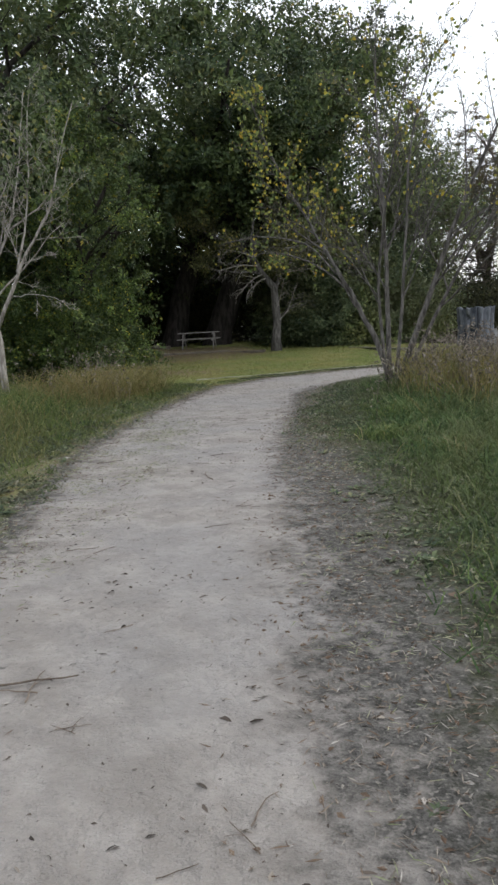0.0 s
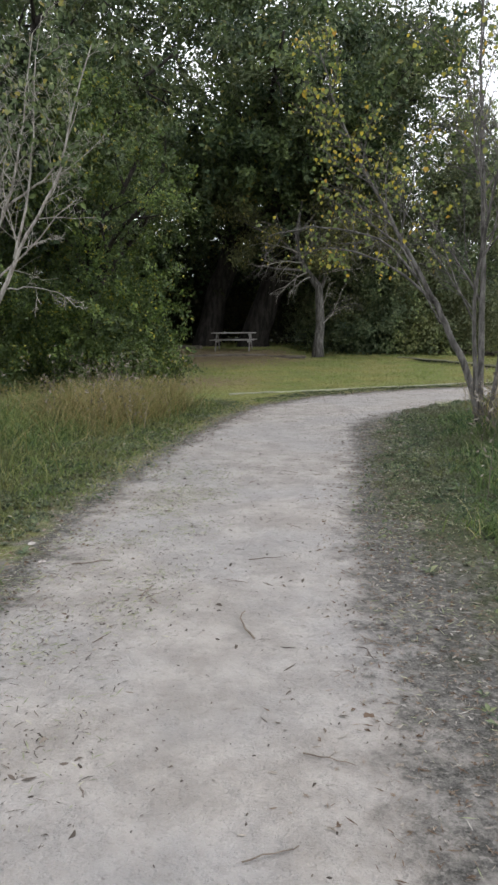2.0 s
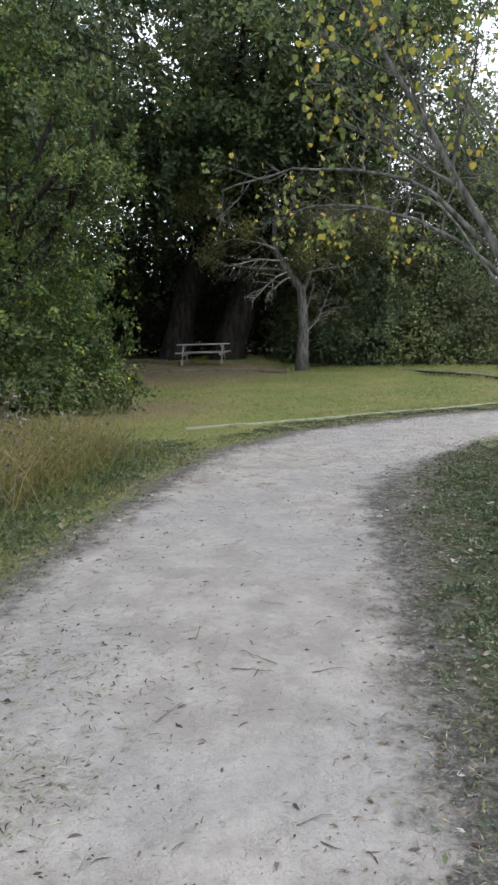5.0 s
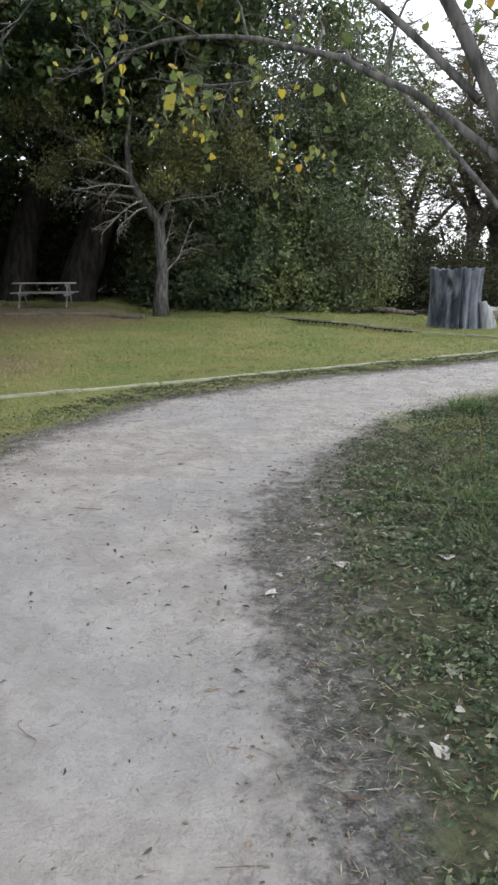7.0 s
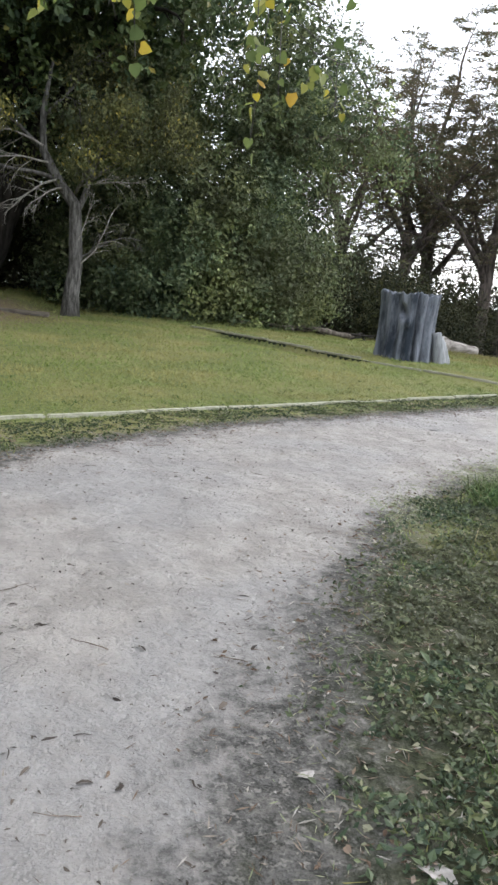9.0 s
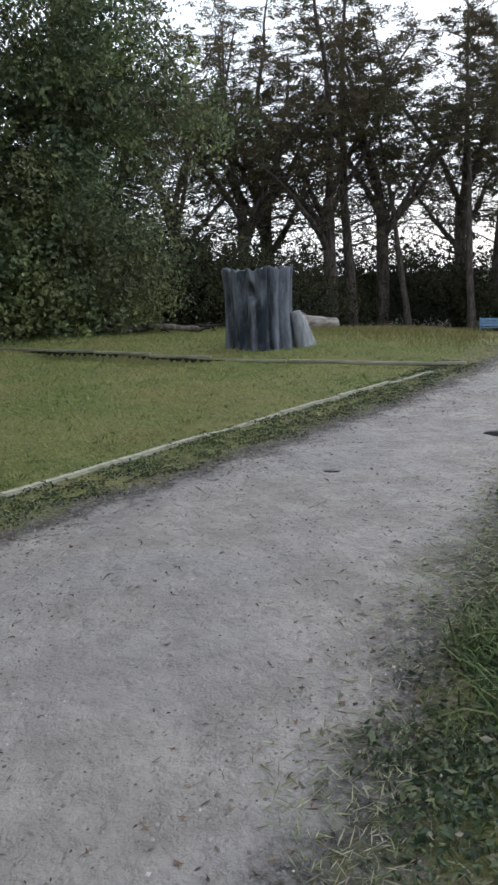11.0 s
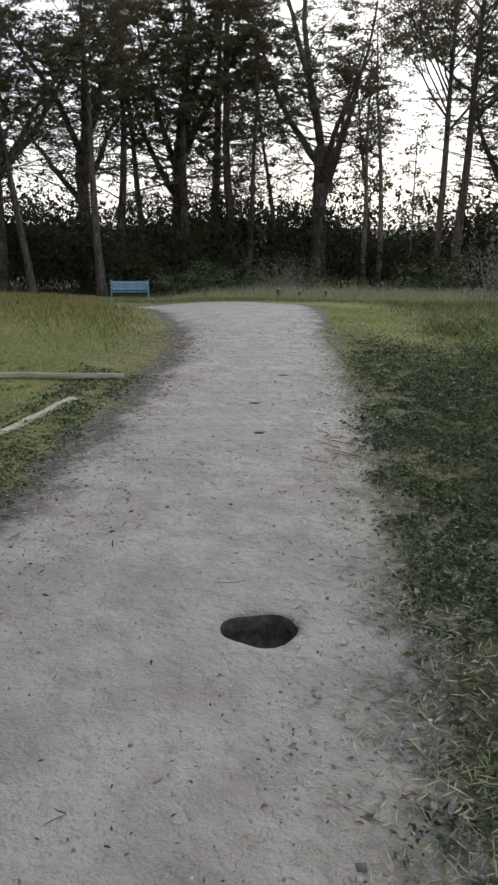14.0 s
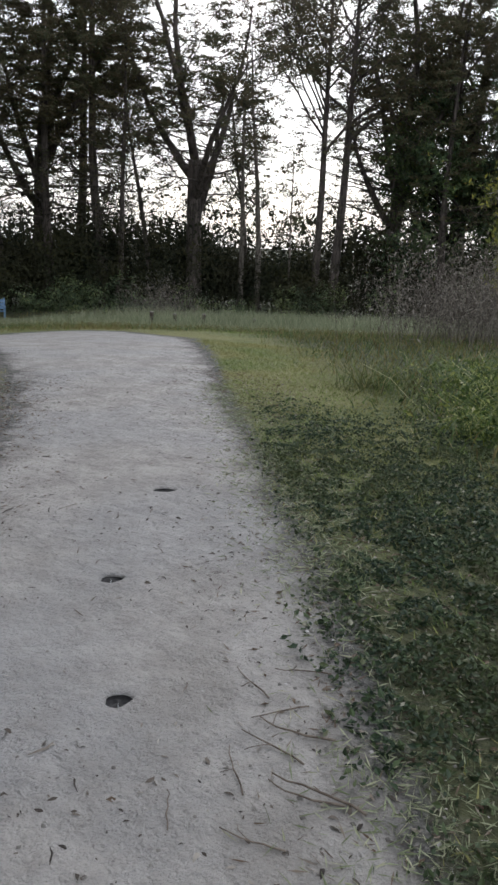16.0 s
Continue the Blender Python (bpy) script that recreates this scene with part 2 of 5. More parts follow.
M_STRAW = leaf_material("dry_straw_grass", [(0.0, (0.075, 0.065, 0.028)), (0.3, (0.16, 0.135, 0.055)), (0.55, (0.29, 0.24, 0.105)), (0.75, (0.19, 0.20, 0.058)), (0.95, (0.09, 0.13, 0.036)), (1.0, (0.42, 0.37, 0.22))], 0.25, 0.7, (1.0, (0.24, 0.185, 0.085), 0.4))
M_PALE_GRASS = leaf_material("pale_meadow_grass", [(0.0, (0.16, 0.19, 0.10)), (0.6, (0.30, 0.33, 0.20)), (1.0, (0.46, 0.45, 0.31))], 0.3, 0.7)
M_CLUMP = leaf_material("yellow_green_grass", [(0.0, (0.03, 0.055, 0.018)), (0.45, (0.08, 0.125, 0.03)), (0.8, (0.20, 0.24, 0.055)), (0.95, (0.36, 0.37, 0.12)), (1.0, (0.5, 0.47, 0.3))], 0.3, 0.5)
M_REED = leaf_material("dry_brown_weeds", [(0.0, (0.08, 0.068, 0.054)), (0.6, (0.175, 0.15, 0.125)), (1.0, (0.30, 0.27, 0.23))], 0.15, 0.8)
M_WEED = leaf_material("broadleaf_weeds", [(0.0, (0.036, 0.056, 0.036)), (0.5, (0.075, 0.105, 0.058)), (0.8, (0.12, 0.155, 0.075)), (0.92, (0.20, 0.22, 0.11)), (1.0, (0.34, 0.31, 0.25))], 0.2, 0.5, (1.3, (0.12, 0.11, 0.07), 0.55))
M_HERB = leaf_material("low_creeping_herb", [(0.0, (0.018, 0.032, 0.019)), (0.6, (0.038, 0.062, 0.031)), (0.88, (0.075, 0.108, 0.044)), (0.96, (0.15, 0.165, 0.09)), (1.0, (0.33, 0.31, 0.24))], 0.15, 0.5, (0.7, (0.075, 0.088, 0.03), 0.55))
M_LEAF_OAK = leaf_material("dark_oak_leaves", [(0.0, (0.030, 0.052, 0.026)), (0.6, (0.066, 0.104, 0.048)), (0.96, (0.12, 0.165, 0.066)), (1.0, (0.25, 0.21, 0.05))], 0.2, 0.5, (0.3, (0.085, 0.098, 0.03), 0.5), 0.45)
# understory leaves, coloured dark to stand for the shade under the canopy
M_LEAF_SHADE = leaf_material("shaded_shrub_leaves", [(0.0, (0.015, 0.020, 0.012)), (0.6, (0.028, 0.034, 0.017)), (1.0, (0.056, 0.056, 0.026))], 0.05, 0.9, (0.25, (0.05, 0.043, 0.021), 0.5), 0.3)
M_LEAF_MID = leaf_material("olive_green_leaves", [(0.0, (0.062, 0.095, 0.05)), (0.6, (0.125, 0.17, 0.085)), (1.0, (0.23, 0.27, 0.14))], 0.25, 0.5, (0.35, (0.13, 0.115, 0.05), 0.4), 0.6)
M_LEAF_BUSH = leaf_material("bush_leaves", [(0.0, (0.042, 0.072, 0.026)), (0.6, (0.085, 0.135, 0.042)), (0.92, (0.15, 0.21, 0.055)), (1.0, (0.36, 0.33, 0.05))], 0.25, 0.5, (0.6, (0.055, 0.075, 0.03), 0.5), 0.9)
M_LEAF_CYP = leaf_material("cypress_needles", [(0.0, (0.055, 0.063, 0.034)), (0.55, (0.095, 0.102, 0.05)), (0.85, (0.15, 0.105, 0.06)), (1.0, (0.125, 0.15, 0.066))], 0.25, 0.7, (0.2, (0.12, 0.085, 0.05), 0.5))
M_LEAF_HANG = leaf_material("yellowing_leaves", [(0.0, (0.09, 0.13, 0.04)), (0.4, (0.17, 0.22, 0.07)), (0.65, (0.27, 0.29, 0.08)), (0.93, (0.48, 0.40, 0.05)), (1.0, (0.42, 0.25, 0.05))], 0.5, 0.5)
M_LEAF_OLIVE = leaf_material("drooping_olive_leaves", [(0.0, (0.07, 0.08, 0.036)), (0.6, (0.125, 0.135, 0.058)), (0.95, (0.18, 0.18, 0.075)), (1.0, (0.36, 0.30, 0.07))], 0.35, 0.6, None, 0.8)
M_LEAF_SPRAY = leaf_material("yellow_green_sprays", [(0.0, (0.10, 0.12, 0.03)), (0.6, (0.19, 0.21, 0.05)), (1.0, (0.36, 0.33, 0.07))], 0.35, 0.5)
M_LEAF_PALE = leaf_material("grey_green_leaves", [(0.0, (0.06, 0.085, 0.04)), (0.6, (0.10, 0.14, 0.06)), (0.9, (0.17, 0.21, 0.09)), (1.0, (0.34, 0.29, 0.06))], 0.3, 0.5)


# ---------------------------------------------------------------- mesh helpers
class Geo:
    """Collects vertices and triangles, then makes one mesh."""

    def __init__(self):
        self.v, self.f, self.n = [], [], 0

    def add(self, v, f):
        self.v.append(np.asarray(v, float).reshape(-1, 3))
        self.f.append(np.asarray(f, int).reshape(-1, 3) + self.n)
        self.n += len(self.v[-1])

    def mesh(self, name, mat, smooth=True):
        v, f = np.concatenate(self.v), np.concatenate(self.f)
        me = bpy.data.meshes.new(name)
        me.vertices.add(len(v))
        me.vertices.foreach_set("co", v.astype(np.float32).ravel())
        me.loops.add(len(f) * 3)
        me.loops.foreach_set("vertex_index", f.astype(np.int32).ravel())
        me.polygons.add(len(f))
        me.polygons.foreach_set("loop_start", np.arange(0, len(f) * 3, 3, dtype=np.int32))
        me.polygons.foreach_set("use_smooth", np.full(len(f), smooth))
        me.materials.append(mat)
        me.update(calc_edges=True)
        return me


def tube(geo, pts, radii, sides=6, cap=True):
    pts = np.asarray(pts, float)
    n = len(pts)
    tan = np.gradient(pts, axis=0)
    tan /= np.linalg.norm(tan, axis=1)[:, None] + 1e-9
    ref = np.array([0.0, 0.0, 1.0]) if abs(tan[0, 2]) < 0.9 else np.array([1.0, 0.0, 0.0])
    u = np.cross(tan, ref)
    u /= np.linalg.norm(u, axis=1)[:, None] + 1e-9
    w = np.cross(tan, u)
    a = np.arange(sides) * 2 * math.pi / sides
    ring = np.cos(a)[None, :, None] * u[:, None] + np.sin(a)[None, :, None] * w[:, None]
    v = (pts[:, None] + ring * np.asarray(radii, float)[:, None, None]).reshape(-1, 3)
    i, j = np.meshgrid(np.arange(n - 1), np.arange(sides), indexing="ij")
    a0, a1 = (i * sides + j).ravel(), (i * sides + (j + 1) % sides).ravel()
    f = np.concatenate([np.stack([a0, a1, a1 + sides], 1), np.stack([a0, a1 + sides, a0 + sides], 1)])
    if cap:
        v = np.concatenate([v, pts[:1], pts[-1:]])
        k = np.arange(sides)
        f = np.concatenate([f, np.stack([(k + 1) % sides, k, np.full(sides, n * sides)], 1),
                            np.stack([(n - 1) * sides + k, (n - 1) * sides + (k + 1) % sides, np.full(sides, n * sides + 1)], 1)])
    geo.add(v, f)


def unit(v):
    return v / (np.linalg.norm(v, axis=-1, keepdims=True) + 1e-9)


def leaf_set(geo, c, length, width, hang=0.0, flat=0.0, r=rng, face=None):
    """Leaves at the places c: folded rhombs, turned at random; hang lets the tips point down, flat lays them level."""
    n = len(c)
    u = unit(r.normal(size=(n, 3)) * np.array([1, 1, 1 - 0.8 * flat]) + np.array([0, 0, -2.5 * hang]))
    q = unit(r.normal(size=(n, 3)) * np.array([1, 1, 1 - 0.8 * flat]))
    w = unit(np.cross(u, q) * np.array([1, 1, 1 - 0.7 * flat]))
    if face is not None:
        f = unit(face + r.normal(size=(n, 3)) * 0.5)
        u = unit(u - f * np.sum(u * f, 1, keepdims=True))
        w = np.cross(f, u)
    nn = np.cross(u, w)
    s = r.uniform(0.65, 1.3, (n, 1))
    L, W = u * length * s / 2, w * width * s / 2
    fold = nn * width * s * 0.18
    v = np.stack([c - L, c + W + fold - L * 0.15, c + L, c - W + fold - L * 0.15], 1).reshape(-1, 3)
    k = np.arange(n)[:, None] * 4
    geo.add(v, np.concatenate([k + [0, 1, 2], k + [0, 2, 3]]))


def heart_leaves(geo, c, size, r=rng):
    """Rounded heart-shaped leaves that hang by their stalks."""
    n = len(c)
    u = unit(r.normal(size=(n, 3)) * 0.6 + np.array([0, 0, -1.2]))
    w = unit(np.cross(u, r.normal(size=(n, 3))))
    nn = np.cross(u, w)
    s = size * r.uniform(0.6, 1.25, (n, 1))
    shape = ((0, 0.0, 0), (0.34, -0.06, 0.06), (0.5, 0.28, 0.1), (0.3, 0.68, 0.05), (0, 1.0, -0.06), (-0.3, 0.68, 0.05), (-0.5, 0.28, 0.1), (-0.34, -0.06, 0.06))
    v = np.stack([c + (w * a + u * b + nn * h) * s for a, b, h in shape], 1).reshape(-1, 3)
    k = np.arange(n)[:, None] * 8
    geo.add(v, np.concatenate([k + [0, 1, 2], k + [0, 2, 3], k + [0, 3, 4], k + [0, 4, 5], k + [0, 5, 6], k + [0, 6, 7]]))


def blades(geo, p, h, w, lean=0.35, segs=2, droop=0.3, r=rng):
    """Grass blades: tapered strips that lean and bend over."""
    n = len(p)
    a = r.uniform(0, 2 * math.pi, n)
    side = np.stack([np.cos(a), np.sin(a), 0 * a], 1)
    b = r.uniform(0, 2 * math.pi, n)
    out = np.stack([np.cos(b), np.sin(b), 0 * b], 1) * (lean * r.uniform(0.2, 1.4, n))[:, None]
    h, w = np.broadcast_to(h, n)[:, None], np.broadcast_to(w, n)[:, None]
    rows = []
    for k in range(segs):
        t = k / segs
        c = p + out * h * (t + droop * t * t) + np.array([0, 0, 1]) * h * (t - 0.35 * droop * t * t)
        rows += [c - side * w * 0.5 * (1 - 0.6 * t), c + side * w * 0.5 * (1 - 0.6 * t)]
    rows.append(p + out * h * (1 + droop) + np.array([0, 0, 1]) * h * (1 - 0.55 * droop))
    v = np.stack(rows, 1).reshape(-1, 3)
    m = 2 * segs + 1
    k = np.arange(n)[:, None] * m
    f = []
    for q in range(segs - 1):
        f += [k + [2 * q, 2 * q + 1, 2 * q + 3], k + [2 * q, 2 * q + 3, 2 * q + 2]]
    f.append(k + [m - 3, m - 2, m - 1])
    geo.add(v, np.concatenate(f))


def part(name, mesh, parent, label="", m=None):
    ob = new(name, mesh)
    ob.parent = parent
    if m is not None:
        ob.matrix_basis = m
    return tagged(ob, label)


def thing(name, m, label, category, group=""):
    ob = new(name)
    ob.empty_display_size = 0.2
    ob.matrix_basis = m
    return tagged(ob, label, category, group)


def box_mesh(name, size, mat, bevel=0.008, wear=0.0, seed=0):
    bm = bmesh.new()
    bmesh.ops.create_cube(bm, size=1)
    for v in bm.verts:
        v.co = Vector((v.co.x * size[0], v.co.y * size[1], v.co.z * size[2]))
    long = max(range(3), key=lambda k: size[k])
    if wear:
        es = [e for e in bm.edges if abs((e.verts[0].co - e.verts[1].co)[long]) > size[long] * 0.9]
        bmesh.ops.subdivide_edges(bm, edges=es, cuts=8, use_grid_fill=True)
        for v in bm.verts:
            v.co += Vector(noise.noise_vector(v.co * 3.1 + Vector((seed * 7.3, 0, 0)))) * wear
    bmesh.ops.bevel(bm, geom=[e for e in bm.edges if e.calc_face_angle(0) > 0.8], offset=bevel, segments=2, affect="EDGES")
    me = bpy.data.meshes.new(name)
    bm.to_mesh(me)
    bm.free()
    me.materials.append(mat)
    return me


# ---------------------------------------------------------------- lie of the land
def smooth(a, lo, hi):
    t = np.clip((a - lo) / (hi - lo), 0, 1)
    return t * t * (3 - 2 * t)


# the trodden way: x, y, half width
WAY = np.array([(0.9, -14, 1.0), (0.3, -6, 1.05), (0.05, 0, 1.05), (-0.15, 3, 0.95), (-0.42, 5, 1.05), (-0.70, 7.5, 1.12), (-0.72, 10.5, 1.15),
                (-0.55, 13.3, 1.15), (-0.20, 15.4, 1.3), (0.75, 17.2, 1.3), (2.3, 18.65, 1.2), (4.25, 20.0, 1.03), (6.25, 21.3, 0.95), (8.35, 22.8, 0.92),
                (10.6, 24.6, 0.88), (12.5, 26.4, 1.05), (14.4, 28.4, 1.45), (16.2, 30.6, 1.9), (16.9, 31.9, 1.7)])


def path_depth(x, y):
    """Metres inside the edge of the path; negative outside."""
    best = np.full(np.shape(x), -99.0)
    for a, b in zip(WAY[:-1], WAY[1:]):
        d = b[:2] - a[:2]
        t = np.clip(((x - a[0]) * d[0] + (y - a[1]) * d[1]) / (d @ d), 0, 1)
        dist = np.hypot(x - a[0] - t * d[0], y - a[1] - t * d[1])
        best = np.maximum(best, a[2] + t * (b[2] - a[2]) - dist)
    return best


def margin(x, y):
    """How fast bare earth gives way to grass beyond the path's edge."""
    right = smooth((x - 6.25) * 0.564 - (y - 21.3) * 0.826, 0.2, 0.7) * smooth(x, 2.2, 3.6)
    return 1.5 - 0.85 * smooth(9 - y, 0, 3) * smooth(x, 0, 1) + 1.6 * right


def edge_depth(x, y):
    d = path_depth(x, y)
    d = np.where(d < 0, d * margin(x, y), d)
    # the edge tone reaches further in along the inner side of the bend
    return d - 0.3 * np.exp(-(((x - 0.5) / 0.55) ** 2 + ((y - 13.3) / 1.6) ** 2)) * smooth(d, -0.5, 0.1)


def lumps(x, y):
    return 0.5 * np.sin(1.9 * x + 1.3 * np.sin(0.8 * y)) * np.sin(1.6 * y + 0.9) + 0.5 * np.sin(4.3 * x - 2.9 * y) * np.sin(3.7 * y + 1.1 * x)


def hollow(x, y):
    """The shallow line that runs down to the bench."""
    s = (x - 10) * 0.8 + (y - 23.3) * 0.6
    return np.exp(-(((x - 28.5) * 0.772 - (y - 48.8) * 0.635) / 1.7) ** 2) * smooth(s, 6, 11) * (1 - smooth(s, 25, 29))


def land(x, y):
    s = np.maximum((x - 10) * 0.8 + (y - 23.3) * 0.6, 0)
    z = -np.where(s < 16, 0.0033 * s * s, np.minimum(0.845 + 0.1056 * (s - 16), 2.6))
    z = z + 0.13 * smooth(y, 23, 31) * (1 - smooth(x, 3, 8)) + 0.3 * smooth(y, 30.5, 33.5) * (1 - smooth(x, -3.6, -1.4))
    z = z + 0.26 * np.exp(-(((x - 3.2) / 1.5) ** 2 + ((y - 12.2) / 2.6) ** 2)) + 0.2 * np.exp(-(((x + 5.0) / 2.0) ** 2 + ((y - 10.5) / 4.5) ** 2))
    return z - 0.15 * sunk(x, y) - 0.16 * hollow(x, y) + 0.02 * lumps(x * 0.8, y * 0.8) * smooth(-path_depth(x, y), -0.2, 0.6)


def sunk(x, y):
    """The low strip at the foot of the timbers across the lawn."""
    along = (x - 5.57) * -0.567 + (y - 27.55) * 0.824
    off = (x - 5.57) * -0.824 + (y - 27.55) * -0.567
    return smooth(along, -0.4, 1.2) * (1 - smooth(along, 4.2, 5.4)) * smooth(off, 0.045, 0.09) * (1 - smooth(off, 0.3, 1.8))


def wildness(x, y):
    """1 where grass is left to grow tall, 0 on the mown lawn."""
    left = smooth(-x, 1.9, 2.6) * smooth(17.2 + 0.25 * x - y, 0, 1.2)
    right = smooth(x, 1.3, 2.2) * smooth(14.6 - y, 0, 1.5)
    far = smooth((x - 10) * 0.62 - (y - 22.6) * 0.78, 0.6, 2.4) * smooth(x, 8.5, 11)
    edge = smooth((x - 10) * 0.8 + (y - 23.3) * 0.6, 13.5, 17)
    return np.maximum(np.maximum(left, right), np.maximum(far, edge))


def verge(x, y):
    """The dark weedy verge on the inner side of the bend and along the last stretch."""
    bank = smooth(x, -0.1, 0.6) * smooth(16.6 - y, 0, 1.2)
    return np.maximum(bank, smooth((x - 6.25) * 0.564 - (y - 21.3) * 0.826, 0.5, 1.1) * smooth(x, 2.2, 3.6) * (1 - smooth(x + 1.5 * lumps(0.6 * x, 0.6 * y), 7.5, 14)))


def bareness(x, y):
    return np.exp(-(((x + 5.5) / 4.5) ** 2 + ((y - 31.5) / 5.0) ** 2)) + 0.8 * np.exp(-(((x + 4.0) / 2.2) ** 2 + ((y - 21.5) / 2.5) ** 2))


HOLES = [(5.68, 20.40, 0.155, 0.115, 0.17, 8), (7.78, 22.22, 0.045, 0.036, 0.024, 4), (8.46, 22.87, 0.048, 0.034, 0.016, 4), (9.60, 23.47, 0.07, 0.045, 0.024, 4), (3.82, 20.02, 0.07, 0.04, 0.018, 4)]


def build_ground():
    def axis(lo, hi, cell):
        fine = np.arange(lo, hi + cell / 2, cell)
        out = np.cumsum(cell * 1.22 ** np.arange(1, 38))
        return np.concatenate([lo - out[::-1], fine, hi + out])
    xs, ys = axis(-5, 19, 0.1), axis(-1, 31, 0.1)
    nx, ny = len(xs), len(ys)
    X, Y = np.meshgrid(xs, ys, indexing="ij")
    Z = land(X, Y)
    v = [np.stack([X, Y, Z], -1).reshape(-1, 3)]
    count = nx * ny
    keep = np.ones((nx - 1, ny - 1), bool)
    extra, extra_mat = [], []
    for cx, cy, rx, ry, depth, cells in HOLES:
        i0, j0 = int(np.searchsorted(xs, cx)) - cells // 2, int(np.searchsorted(ys, cy)) - cells // 2
        i1, j1 = i0 + cells, j0 + cells
        keep[i0:i1, j0:j1] = False
        loop = [(i, j0) for i in range(i0, i1)] + [(i1, j) for j in range(j0, j1)] + [(i, j1) for i in range(i1, i0, -1)] + [(i0, j) for j in range(j1, j0, -1)]
        prev = np.array([i * ny + j for i, j in loop])
        rim = np.array([(xs[i], ys[j]) for i, j in loop])
        m = len(loop)
        ang = np.arctan2(rim[:, 1] - cy, rim[:, 0] - cx)
        wob = 1 + 0.05 * np.sin(2 * ang + cx) + 0.07 * np.sin(3 * ang + cy) + 0.04 * np.sin(5 * ang)
        spin = radians(-43)
        c, s = np.cos(ang - spin), np.sin(ang - spin)
        ex, ey = rx * c * wob, ry * s * wob
        edge = np.stack([cx + ex * math.cos(spin) - ey * math.sin(spin), cy + ex * math.sin(spin) + ey * math.cos(spin)], 1)
        base_z = float(land(np.array(cx), np.array(cy)))
        for kind, (t, dz) in enumerate(((0.5, 0.004), (0.9, 0.004), (1.0, -0.006), (1.04, -depth * 0.45), (0.98, -depth * 0.9), (0.6, -depth), (0.02, -depth * 0.97))):
            ring = rim * (1 - t) + edge * t if kind < 3 else np.array([cx, cy]) + (edge - [cx, cy]) * t
            zz = np.full(m, base_z + dz) + (0.012 * np.sin(3 * ang + kind) if kind > 4 else 0)
            v.append(np.column_stack([ring, zz]))
            cur = count + np.arange(m)
            count += m
            nxt = np.roll(np.arange(m), -1)
            extra += list(np.stack([prev, prev[nxt], cur[nxt], cur], 1))
            extra_mat += [0 if kind < 3 else 1] * m
            prev = cur
    I, J = np.nonzero(keep)
    a = I * ny + J
    quads = np.concatenate([np.stack([a, a + ny, a + ny + 1, a + 1], 1), np.array(extra)])
    V = np.concatenate(v)
    me = bpy.data.meshes.new("ground")
    me.vertices.add(len(V))
    me.vertices.foreach_set("co", V.astype(np.float32).ravel())
    me.loops.add(len(quads) * 4)
    me.loops.foreach_set("vertex_index", quads.astype(np.int32).ravel())
    me.polygons.add(len(quads))
    me.polygons.foreach_set("loop_start", np.arange(0, len(quads) * 4, 4, dtype=np.int32))
    me.polygons.foreach_set("use_smooth", np.ones(len(quads), bool))
    me.materials.append(M_GROUND)
    me.materials.append(M_HOLE)
    me.polygons.foreach_set("material_index", np.concatenate([np.zeros(len(a), np.int32), np.array(extra_mat, np.int32)]))
    me.update(calc_edges=True)
    for name, fn in (("path_depth", edge_depth), ("wild", lambda x, y: np.maximum(wildness(x, y), verge(x, y))), ("bare", bareness)):
        at = me.attributes.new(name, "FLOAT", "POINT")
        at.data.foreach_set("value", np.clip(fn(V[:, 0], V[:, 1]), -5, 5).astype(np.float32))
    tagged(new("ground", me), "pale crushed-limestone footpath winding through grass and bare earth", "ground", kind="structure")


build_ground()


# ---------------------------------------------------------------- trees
def limb(p, d, length, r0, r1, segs, up=0.0, wob=0.12, r=rng):
    pts, d = [np.array(p, float)], np.array(d, float) / np.linalg.norm(d)
    for k in range(segs):
        d = d + r.normal(size=3) * wob + np.array([0, 0, up])
        d /= np.linalg.norm(d)
        pts.append(pts[-1] + d * length / segs)
    return np.array(pts), np.linspace(r0, r1, segs + 1)


def branch_out(geo, pts, radii, level, spec, tips, r):
    """Side branches along a limb, level by level; collects where leaves may grow."""
    counts, lengths, spread, up, wob, first = spec
    if level >= len(counts):
        tips.append(pts[len(pts) // 3:])
        return
    total = np.linalg.norm(np.diff(pts, axis=0), axis=1).sum()
    for k in range(counts[level]):
        t = first[level] + (1 - first[level]) * (k + r.uniform(0, 1)) / counts[level]
        x = t * (len(pts) - 1)
        i = min(int(x), len(pts) - 2)
        p = pts[i] + (pts[i + 1] - pts[i]) * (x - i)
        axis_d = unit(pts[i + 1] - pts[i])
        side = r.normal(size=3)
        side -= axis_d * (side @ axis_d)
        d = axis_d * math.cos(spread[level]) + unit(side) * math.sin(spread[level])
        length = lengths[level] * total * (1.15 - 0.7 * t) * r.uniform(0.7, 1.2)
        rad = max(radii[i] * 0.55, 0.004)
        bp, br = limb(p, d, length, rad, max(rad * 0.25, 0.002), 5 if level < 2 else 3, up[level], wob, r)
        tube(geo, bp, br, 4 if level == 0 else 3, cap=False)
        branch_out(geo, bp, br, level + 1, spec, tips, r)


def scatter_tips(tips, n, spread, r):
    c = np.concatenate(tips)
    return c[r.integers(0, len(c), n)] + r.normal(size=(n, 3)) * spread


